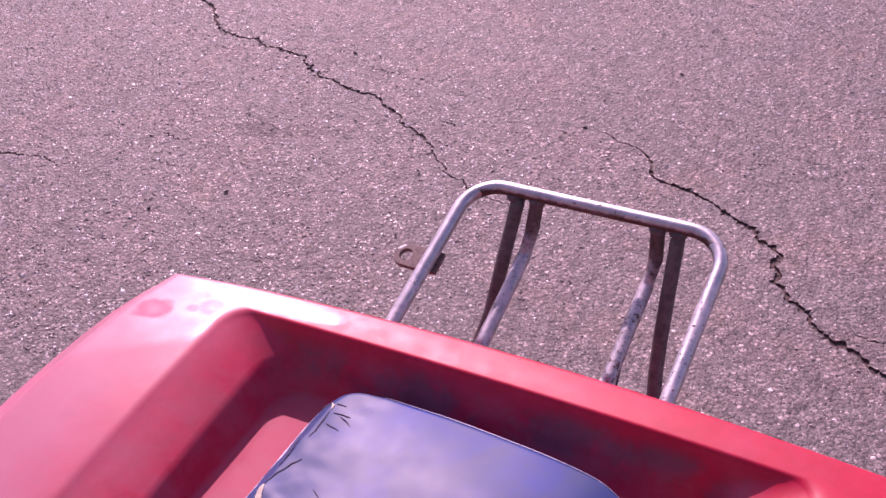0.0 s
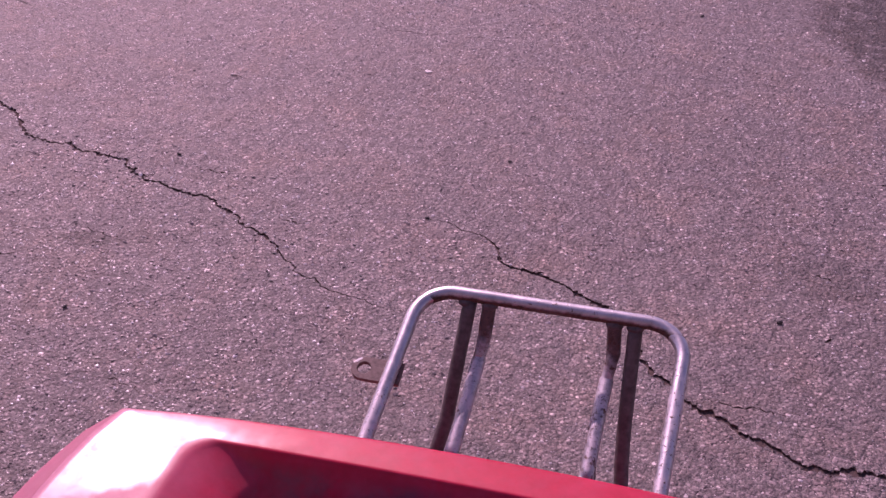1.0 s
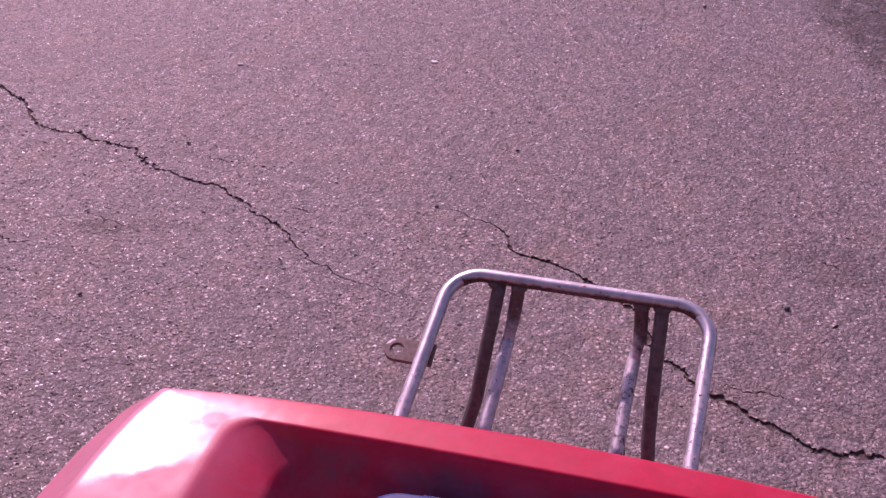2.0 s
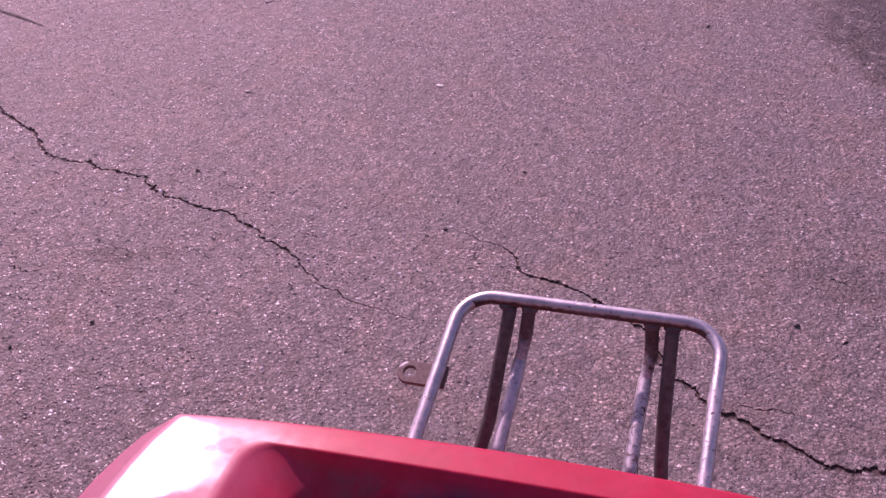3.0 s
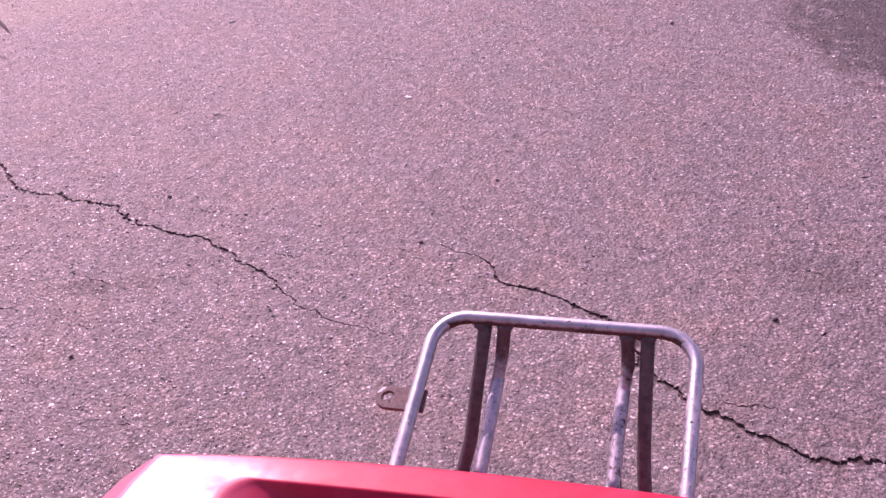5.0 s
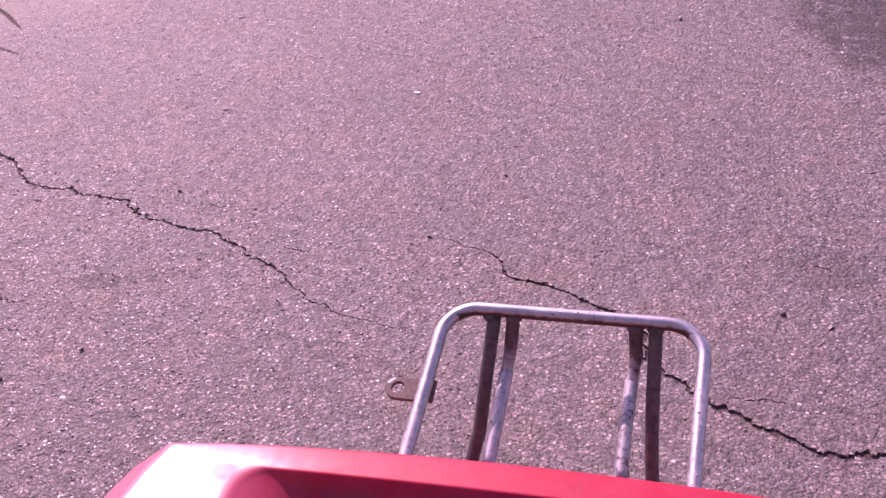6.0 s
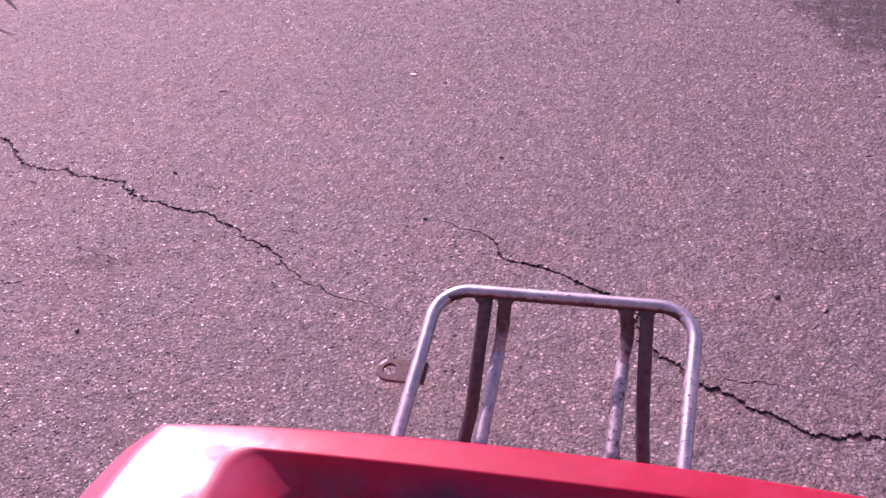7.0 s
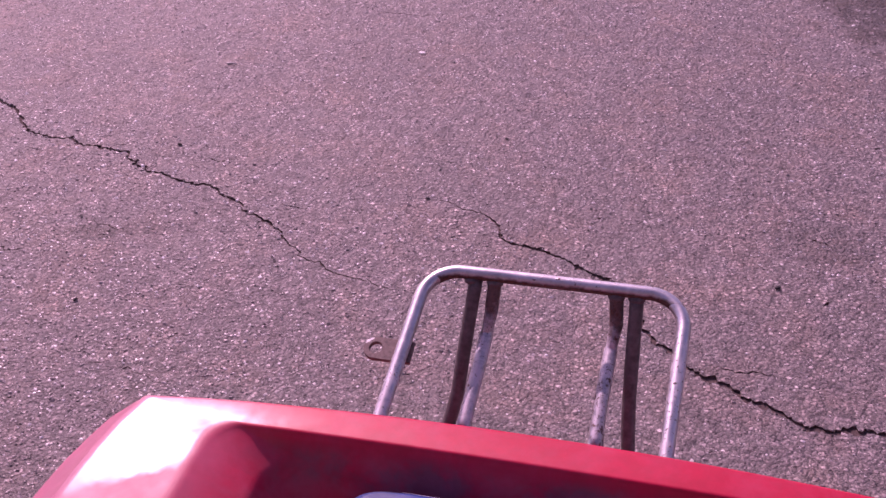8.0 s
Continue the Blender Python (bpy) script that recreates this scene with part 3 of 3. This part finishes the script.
def ring(half_far, half_near, y_far, y_near, r_far, r_near, z, bow=0.0, arc=8, sides=14):
    """A closed loop seen from above: wider or narrower at its near end, with round corners and a bowed far side."""
    corners = [(half_far, y_far, r_far), (-half_far, y_far, r_far), (-half_near, y_near, r_near), (half_near, y_near, r_near)]
    out = []
    for i, (x, y, r) in enumerate(corners):
        px, py, _ = corners[i - 1]
        qx, qy, _ = corners[(i + 1) % 4]
        b, u, v = Vector((x, y)), Vector((px - x, py - y)).normalized(), Vector((qx - x, qy - y)).normalized()
        half = u.angle(v) / 2
        cut = r / math.tan(half)
        centre = b + (u + v).normalized() * (r / math.sin(half))
        d0, d1 = b + u * cut - centre, b + v * cut - centre
        ang = d0.angle_signed(d1)
        bits = []
        for k in range(arc + 1):
            t = k / arc
            w = (math.sin((1 - t) * abs(ang)) * d0 + math.sin(t * abs(ang)) * d1) / math.sin(abs(ang))
            bits.append(centre + w)
        out.append(bits)
    loop = []
    for i in range(4):
        loop += out[i]
        a, b = out[i][-1], out[(i + 1) % 4][0]
        loop += [a.lerp(b, k / sides) for k in range(1, sides)]
    res = []
    for p in loop:
        side = min(1.0, max(0.0, (-p.x - 0.33) / 0.07))
        trim = 0.0042 * side
        splay = 0.019 * side * (1 - math.exp(-max(0.0, 0.035 - p.y) / 0.06))
        p = Vector((p.x + trim - splay, p.y - 0.7 * trim * min(1.0, max(0.0, p.y / 0.03)) - 0.0008))
        far = max(0.0, (p.y - (y_far - 0.12)) / 0.12)
        back = max(0.0, -p.y)
        fall = (0.24 * back * back if back < 0.25 else 0.12 * back - 0.015) * min(1.0, max(0.0, (z - 0.6) / 0.07))
        res.append(Vector((CX + p.x, p.y + bow * far * (1 - (p.x / half_far) ** 2), z - fall)))
    return res


def loft(rings, close_first=False, close_last=True):
    bm = bmesh.new()
    vs = [[bm.verts.new(p) for p in r] for r in rings]
    n = len(vs[0])
    for a, b in zip(vs, vs[1:]):
        for k in range(n):
            bm.faces.new((a[k], a[(k + 1) % n], b[(k + 1) % n], b[k]))
    if close_first:
        bm.faces.new(vs[0])
    if close_last:
        bm.faces.new(vs[-1])
    return bm


def build_body():
    """The moulding in three sheets that meet at its two sharp edges: outer skirt, rim and seat well."""
    yn = -0.56
    skirt = [(0.42, 0.44, 0.020, -0.03, 0.06, 0.08, 0.0, 0.0), (0.44, 0.46, 0.030, -0.05, 0.05, 0.08, 0.12, 0.01),
             (0.472, 0.492, 0.033, -0.08, 0.045, 0.08, 0.45, 0.02), (0.479, 0.500, 0.036, -0.09, 0.04, 0.08, 0.56, 0.023),
             (0.478, 0.499, 0.0385, -0.09, 0.034, 0.07, 0.605, 0.0235), (0.470, 0.491, 0.0400, -0.08, 0.027, 0.07, 0.630, 0.0235),
             (0.451, 0.471, 0.0418, -0.06, 0.018, 0.06, 0.650, 0.0235), (0.430, 0.449, 0.0428, -0.045, 0.0066, 0.06, 0.6645, 0.0235),
             (0.4175, 0.4355, 0.0428, -0.04, 0.0055, 0.06, 0.6735, 0.0235)]
    rim = [(0.4175, 0.4355, 0.0428, -0.04, 0.0055, 0.06, 0.6735, 0.0235), (0.4166, 0.4346, 0.0422, -0.038, 0.0058, 0.06, 0.6755, 0.0235),
           (0.4140, 0.4315, 0.0408, -0.036, 0.0063, 0.06, 0.67755, 0.023), (0.406, 0.423, 0.0385, -0.032, 0.0069, 0.06, 0.6780, 0.022),
           (0.360, 0.372, 0.0265, -0.005, 0.020, 0.06, 0.6784, 0.013), (0.324, 0.330, 0.0182, 0.03, 0.026, 0.05, 0.6785, 0.0065),
           (0.3172, 0.3228, 0.0164, 0.036, 0.027, 0.05, 0.6782, 0.0062), (0.3136, 0.3190, 0.0154, 0.040, 0.0275, 0.05, 0.6775, 0.006), (0.3103, 0.3155, 0.0146, 0.0425, 0.028, 0.05, 0.6764, 0.006),
           (0.307, 0.312, 0.0138, 0.045, 0.028, 0.05, 0.6748, 0.006)]
    well = [(0.307, 0.312, 0.0138, 0.045, 0.028, 0.05, 0.6748, 0.006), (0.302, 0.306, 0.0122, 0.052, 0.028, 0.05, 0.6725, 0.006),
            (0.295, 0.297, 0.0105, 0.060, 0.034, 0.05, 0.6692, 0.006), (0.261, 0.249, 0.0050, 0.070, 0.040, 0.05, 0.6520, 0.005),
            (0.2565, 0.2445, 0.0035, 0.074, 0.040, 0.05, 0.6487, 0.005), (0.2528, 0.2408, 0.0015, 0.078, 0.039, 0.05, 0.6440, 0.004),
            (0.2502, 0.2382, -0.0005, 0.082, 0.038, 0.05, 0.6372, 0.004), (0.2395, 0.2285, -0.0115, 0.095, 0.030, 0.05, 0.6160, 0.003),
            (0.2355, 0.2245, -0.0155, 0.100, 0.029, 0.05, 0.6124, 0.002), (0.2295, 0.2185, -0.0195, 0.105, 0.027, 0.05, 0.6106, 0.001),
            (0.219, 0.208, -0.0250, 0.110, 0.024, 0.05, 0.6096, 0.0), (0.12, 0.12, -0.12, 0.22, 0.02, 0.03, 0.6090, 0.0)]
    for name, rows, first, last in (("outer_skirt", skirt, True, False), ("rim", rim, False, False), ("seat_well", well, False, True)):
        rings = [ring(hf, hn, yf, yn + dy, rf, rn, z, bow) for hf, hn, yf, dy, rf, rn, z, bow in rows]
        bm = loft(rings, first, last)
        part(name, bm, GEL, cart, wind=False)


build_body()


# ---- tube loop behind the body ----
TR = 0.0079


def build_loop():
    loop = tagged(new("rear_rack"), "bent chromed steel tube rack, scratched and rust-spotted", "rack")
    loop.matrix_world = cart.matrix_world.copy()
    xl, xr = -0.037, 0.262
    path = [(xl - 0.0085, 0.045, 0.641), (xl + 0.001, 0.272, 0.7205), (xr + 0.001, 0.272, 0.7205), (xr, 0.045, 0.641)]
    part("frame", tube(finely(rounded(path, 0.043, 14), 0.02), TR, 24), STEEL, loop)
    # two straight struts that turn outwards low down
    for line in ([(0.0200, 0.272, 0.714), (0.0135, 0.236, 0.6465), (0.0090, 0.206, 0.590), (0.0005, 0.1865, 0.5535), (-0.012, 0.12, 0.43), (-0.012, 0.055, 0.31)],
                 [(0.2070, 0.272, 0.714), (0.2083, 0.240, 0.654), (0.2095, 0.217, 0.611), (0.2115, 0.2005, 0.580), (0.2145, 0.187, 0.554), (0.224, 0.12, 0.43), (0.224, 0.055, 0.31)]):
        part("strut", tube(finely([Vector(p) for p in line], 0.012), 0.0081, 18), BROWNED, loop, "dark rust-browned steel strut")
    # two braces: down from the bar, creased at the bend, then forward under the body, pressed flat at the foot
    for line in ([(0.0425, 0.272, 0.714), (0.0400, 0.2585, 0.6775), (0.0375, 0.2440, 0.6555), (0.0370, 0.195, 0.6360), (0.0355, 0.130, 0.610), (0.030, 0.045, 0.576)],
                 [(0.1838, 0.272, 0.714), (0.1862, 0.2600, 0.6790), (0.1832, 0.2440, 0.6555), (0.1822, 0.195, 0.6360), (0.1826, 0.130, 0.610), (0.180, 0.045, 0.576)]):
        way = finely(rounded(line, 0.011, 5), 0.007)
        bend = min(range(len(way)), key=lambda k: abs(way[k].y - 0.246)) / (len(way) - 1)

        def pinch(s):
            crease = math.exp(-((s - bend) / 0.05) ** 2)
            foot = max(0.0, s - 0.62)
            return 1 - 0.16 * crease + 0.95 * foot, 1 + 0.14 * crease - 0.8 * foot

        part("brace", tube(way, 0.0080, 20, flat=pinch), WORN, loop, "rust-spotted bent steel brace, upper half browned as shade, creased at the bend")
    # gusset plate under one brace
    bm = bmesh.new()
    out = [(0.1885, 0.160, 0.618), (0.1960, 0.110, 0.596), (0.206, 0.072, 0.578), (0.2085, 0.05, 0.548), (0.186, 0.05, 0.56)]
    lo = [bm.verts.new(p) for p in out]
    hi = [bm.verts.new((x - 0.004, y, z)) for x, y, z in out]
    bm.faces.new(lo)
    bm.faces.new(hi)
    for k in range(5):
        bm.faces.new((lo[k], lo[(k + 1) % 5], hi[(k + 1) % 5], hi[k]))
    part("gusset", bm, BROWNED, loop, "dark rusted steel gusset", smooth=False)
    # eye lug welded beneath one side
    hole, rim = 0.0074, 0.0145
    n = 40
    bm = bmesh.new()
    slope = math.atan2(0.0795, 0.227)
    rot = Matrix.Translation((-0.0745, 0.1715, 0.6725)) @ Matrix.Rotation(slope, 4, "X")
    outer, inner = [], []
    for k in range(n):
        a = 2 * math.pi * k / n
        c, s = math.cos(a), math.sin(a)
        inner.append((c * hole, s * hole))
        if c > 0:
            t = min(0.043 / max(c, 1e-6), rim / max(abs(s), 1e-6))
            outer.append((c * t, s * t))
        else:
            outer.append((c * rim, s * rim))
    grid = []
    for z, cut in ((-0.0025, 0), (0.0018, 0), (0.0025, 0.0007)):
        grid.append(([bm.verts.new(rot @ Vector((x * (1 - cut / 0.0145), y * (1 - cut / 0.0145), z))) for x, y in outer], [bm.verts.new(rot @ Vector((x * (1 + cut / hole), y * (1 + cut / hole), z))) for x, y in inner]))
    for k in range(n):
        j = (k + 1) % n
        for (a, b), (c, d) in zip(grid, grid[1:]):
            bm.faces.new((a[k], a[j], c[j], c[k]))
            bm.faces.new((b[k], d[k], d[j], b[j]))
        a, b = grid[-1]
        bm.faces.new((a[k], a[j], b[j], b[k]))
        a, b = grid[0]
        bm.faces.new((a[k], b[k], b[j], a[j]))
    part("eye_lug", bm, LUG.m, loop, "rusted steel lug with a round hole", smooth=False)
    # weld beads at the joints
    for x, y, z, r in ((0.016, 0.270, 0.7125, 0.0088), (0.043, 0.270, 0.7125, 0.0088), (0.184, 0.270, 0.7125, 0.0088), (0.207, 0.270, 0.7125, 0.0088)):
        bm = bmesh.new()
        bmesh.ops.create_uvsphere(bm, u_segments=14, v_segments=8, radius=r, matrix=Matrix.Translation((x, y, z)) @ Matrix.Diagonal((1.15, 1, 0.7, 1)))
        for v in bm.verts:
            v.co += Vector((noise.noise(v.co * 300), noise.noise(v.co * 300 + Vector((4, 0, 0))), noise.noise(v.co * 300 + Vector((0, 7, 0))))) * 0.0012
        part("weld", bm, BROWNED, loop)
    return loop


build_loop()


# ---- seat cushion ----
CUSH_X, CUSH_Y, CUSH_HX, CUSH_HY = 0.133, -0.225, 0.163, 0.193


def cushion_power(c, s):
    """How square the outline is: pinched at one far corner, worn round at the other."""
    far = min(1, max(0, s) * 1.6)
    return 8.0 + 5.0 * far * min(1, -c * 2.5) if c < 0 else 8.0 - 1.0 * far * min(1, c * 2.5)


def cushion_outline(a, grow=0.0):
    """A point on the cushion's rounded outline at the angle a, seen from above."""
    c, s = math.cos(a), math.sin(a)
    p = cushion_power(c, s)
    hx, hy = CUSH_HX + grow * (1.55 if c < 0 else 0.0), CUSH_HY + grow * 0.8
    k = (abs(c / hx) ** p + abs(s / hy) ** p) ** (-1 / p)
    x, y = c * k, s * k
    drawn = min(1.0, max(0.0, (x + 0.07) / 0.2))
    return x, y - 0.011 * drawn * drawn * (3 - 2 * drawn) * max(0.0, y / CUSH_HY)


def cushion_top(x, y):
    """Height of the cushion's top over the body's datum, x and y from its middle."""
    u, v = abs(x / CUSH_HX), abs(y / CUSH_HY)
    q = math.hypot(x, y) + 1e-9
    p = cushion_power(x / q, y / q)
    d = (u ** p + v ** p) ** (1 / p)
    dome = 0.012 * (1 - min(1, d) ** 2.6)
    roll = 0.015 * (max(0, x / CUSH_HX - 0.2) / 0.8) ** 2.0 + 0.017 * (max(0, x / CUSH_HX - 0.6) / 0.4) ** 2.2
    sag = roll * (0.6 + 0.4 * max(0, y / CUSH_HY))
    w = Vector((x, y, 0))
    rip = 0.0026 * max(0, min(1, (-x / CUSH_HX - 0.55) * 2.6)) * (noise.noise(Vector((x * 24 + y * 14, y * 52 - x * 26, 0))) + 0.35 * noise.noise(Vector((x * 60, y * 110, 3))))
    return 0.668 + dome - sag + rip + 0.0010 * noise.noise(w * 13)


def build_cushion():
    seat = tagged(new("seat_cushion"), "faded blue vinyl seat cushion, split and patched with grey tape", "seat cushion")
    seat.matrix_world = cart.matrix_world @ pose(CUSH_X, CUSH_Y, 0)
    n = 240
    bm = bmesh.new()
    rings = []
    for s in [0.02] + [0.035 * k for k in range(1, 28)] + [0.97, 0.985]:
        rings.append([bm.verts.new((x * s, y * s, cushion_top(x * s, y * s))) for x, y in (cushion_outline(2 * math.pi * k / n) for k in range(n))])
    for grow, drop in ((0.000, 0.0030), (0.004, 0.008), (0.008, 0.016), (0.012, 0.024), (0.016, 0.032), (0.018, 0.042), (0.016, 0.052), (0.006, 0.058)):
        rings.append([])
        for k in range(n):
            x, y = cushion_outline(2 * math.pi * k / n, grow)
            bx, by = cushion_outline(2 * math.pi * k / n)
            w = 0.0016 * noise.noise(Vector((x * 40, y * 40, drop * 60)))
            z = cushion_top(bx, by) - drop if drop < 0.03 else 0.668 - drop
            rings[-1].append(bm.verts.new((x + w, y + w, max(z, 0.6100))))
    for a, b in zip(rings, rings[1:]):
        for k in range(n):
            bm.faces.new((a[k], a[(k + 1) % n], b[(k + 1) % n], b[k]))
    bm.faces.new(rings[0])
    bm.faces.new(rings[-1])
    part("cover", bm, VINYL, seat)
    # welted hem low on the sides; its pale colour stands for the sunlit edge
    hem = [Vector((*cushion_outline(radians(128 + k * 1.5), 0.0188), 0.626)) for k in range(101)]
    part("piping", tube(hem, lambda s: 0.0029 + 0.0006 * noise.noise(Vector((s * 60, 0, 0))), 8), PALE, seat, "vinyl piping, coloured pale for its sunlit edge")

    # worn stretch of the top seam along the far side
    seam = [Vector((x * 0.994, y * 0.994, cushion_top(x * 0.994, y * 0.994) - 0.0008)) for x, y in (cushion_outline(radians(52 + k * 0.9)) for k in range(78))]
    part("seam_welt", tube(seam, lambda s: 0.0010 * math.sin(math.pi * min(0.99, max(0.01, s))) ** 0.5, 8), WELT, seat, "thin pale worn seam welt")

    def on_top(x, y, lift=0.0006):
        return Vector((x, y, cushion_top(x, y) + lift))

    def strip(name, line, width, material, label, lift=0.0004, thick=0.0003, ends=True):
        """A thin strip lying on the cushion along line (x, y), with ragged sides."""
        pts = finely([Vector((x, y, 0)) for x, y in line], 0.004)
        m = len(pts)
        b = bmesh.new()
        rows = []
        for i, p in enumerate(pts):
            s = i / (m - 1)
            p = p + Vector((noise.noise(p * 160), noise.noise(p * 160 + Vector((7, 3, 0))), 0)) * (0.0016 if material != TAPE else 0.0004)
            way = (pts[min(i + 1, m - 1)] - pts[max(i - 1, 0)]).normalized()
            side = Vector((-way.y, way.x, 0))
            w = width / 2 * (math.sin(math.pi * min(max(s, 0.03), 0.97)) ** 0.6 if ends else 1) * (1 + 0.35 * noise.noise(p * 120))
            l, r = p + side * w, p - side * w
            rows.append([b.verts.new(on_top(l.x, l.y, 0)), b.verts.new(on_top(l.x, l.y, lift + thick)), b.verts.new(on_top(p.x, p.y, lift + thick)), b.verts.new(on_top(r.x, r.y, lift + thick)), b.verts.new(on_top(r.x, r.y, 0))])
        for u, v in zip(rows, rows[1:]):
            for k in range(4):
                b.faces.new((u[k], u[k + 1], v[k + 1], v[k]))
        b.faces.new(rows[0])
        b.faces.new(rows[-1])
        return part(name, b, material, seat, label, smooth=False)

    # crossed pieces of tape near a corner
    strip("tape", [(0.119, 0.131), (0.131, 0.110), (0.143, 0.088), (0.151, 0.070)], 0.0082, TAPE, "grey repair tape")
    strip("tape", [(0.119, 0.116), (0.128, 0.098), (0.137, 0.076)], 0.0072, TAPE, "grey repair tape")
    strip("tape", [(0.153, 0.108), (0.142, 0.094), (0.119, 0.079)], 0.0058, TAPE, "grey repair tape", lift=0.0009, ends=False)
    # splits along the seam
    for line, width in (([(-0.1640, 0.1530), (-0.1610, 0.1580), (-0.1570, 0.1640)], 0.0022), ([(-0.1552, 0.1514), (-0.1541, 0.1394), (-0.1538, 0.1254), (-0.1556, 0.1144)], 0.0017),
                        ([(-0.1615, 0.1102), (-0.1612, 0.0974), (-0.1608, 0.0841), (-0.1600, 0.0739)], 0.0014), ([(-0.1446, 0.0868), (-0.1497, 0.0791), (-0.1575, 0.0620), (-0.1595, 0.0487)], 0.0017)):
        strip("split", line, width * 0.75, SLIT, "dark split in the seam")
    for line, width in (([(-0.1540, 0.1635), (-0.1499, 0.1633), (-0.1422, 0.1620)], 0.0011), ([(-0.1491, 0.1503), (-0.1389, 0.1501), (-0.1290, 0.1494)], 0.0013),
                        ([(-0.1399, 0.1473), (-0.1308, 0.1443), (-0.1233, 0.1399)], 0.0014), ([(-0.1496, 0.1354), (-0.1411, 0.1341), (-0.1314, 0.1303)], 0.0013),
                        ([(-0.1106, 0.0567), (-0.1020, 0.0510), (-0.0968, 0.0445), (-0.0949, 0.0373)], 0.0010)):
        strip("split", line, width * 0.75, SLIT, "thin dark split in the vinyl")
    for line, width in (([(-0.1595, 0.0487), (-0.1562, 0.0339), (-0.1481, 0.0226), (-0.1419, 0.0111)], 0.0066), ([(-0.1427, 0.0163), (-0.1342, 0.0207), (-0.1244, 0.0217)], 0.0062),
                        ([(-0.1590, 0.1630), (-0.1560, 0.1600), (-0.1545, 0.1550)], 0.0030)):
        strip("torn_lining", line, width, FOAM, "frayed cream lining showing through", lift=0.0006)
    strip("split", [(-0.1440, 0.0215), (-0.1370, 0.0277), (-0.1257, 0.0250)], 0.0019, SLIT, "dark open split", lift=0.0012)
    return seat


build_cushion()


# ---- bits lying on the asphalt ----
def pebble(name, x, y, size, material, label, category, flat=0.6, turn=0.0):
    bm = bmesh.new()
    bmesh.ops.create_icosphere(bm, subdivisions=2, radius=1)
    for v in bm.verts:
        d = 1 + 0.35 * noise.noise(v.co * 1.4 + Vector((x * 31, y * 17, 0)))
        v.co = Vector((v.co.x * size * d, v.co.y * size * 0.6 * d, (v.co.z * d + 0.8) * size * flat))
    ob = part(name, bm, material, smooth=False)
    low = min(v.co.z for v in ob.data.vertices)
    ob.matrix_world = pose(x, y, -low, 0, 0, turn)
    return tagged(ob, label, category)


for x, y, size, turn in ((0.0, 0.001, 0.006, 20), (0.865, 0.003, 0.0075, 50), (-0.748, -0.044, 0.007, 10), (-0.496, -0.702, 0.0065, 80), (-0.589, -0.853, 0.006, 120), (0.041, 0.352, 0.0055, 30), (0.13, 1.547, 0.008, 60)):
    tagged(pebble("pebble", x, y, size, DARKSTONE, "small dark stone lying on the asphalt", "pebble", 0.5, turn), group="dark stones on the asphalt")
pebble("stone_chip", -0.440, 0.731, 0.012, CHIP, "flat white stone chip on the asphalt", "stone chip", 0.25, 10)


def twig(line, r, label):
    pts = [Vector((x, y, r * 0.9)) for x, y in line]
    ob = part("twig", tube(finely(rounded(pts, 0.01, 4), 0.008), lambda s: r * (1.0 - 0.6 * s), 8), TWIG)
    return tagged(ob, label, "twig")


twig([(-1.372, 1.075), (-1.362, 1.092), (-1.354, 1.109)], 0.0032, "short pale dry twig on the asphalt")
twig([(-0.952, 0.424), (-0.938, 0.430), (-0.926, 0.432)], 0.0034, "short pale dry twig on the asphalt")


# dark blade-shaped strip that stands in for a shadow on the asphalt
def leaf(x, y, length, width, turn, label):
    bm = bmesh.new()
    rows = []
    for i in range(13):
        s = i / 12
        w = width * math.sin(math.pi * min(0.98, max(0.03, s))) ** 0.8 * (1 - 0.3 * s)
        z = 0.003 + 0.002 * math.sin(s * 3)
        c = 0.012 * length * math.sin(s * 4)
        rows.append([bm.verts.new((s * length, c + w * k, z + 0.12 * w * k * k)) for k in (-1, -0.5, 0, 0.5, 1)])
    for a, b in zip(rows, rows[1:]):
        for k in range(4):
            bm.faces.new((a[k], a[k + 1], b[k + 1], b[k]))
    bmesh.ops.solidify(bm, geom=bm.faces[:], thickness=0.0012)
    ob = part("shadow_blade", bm, SHADOW_STRIP)
    low = min(v.co.z for v in ob.data.vertices)
    ob.matrix_world = pose(x, y, -low, 0, 0, turn)
    return tagged(ob, label, "leaf", group="fallen leaves")


leaf(-2.41, 0.885, 0.36, 0.010, -27, "long dark strip standing for a blade's shadow on the asphalt")
leaf(-2.26, 0.585, 0.34, 0.007, -7, "narrow dark strip standing for a blade's shadow on the asphalt")
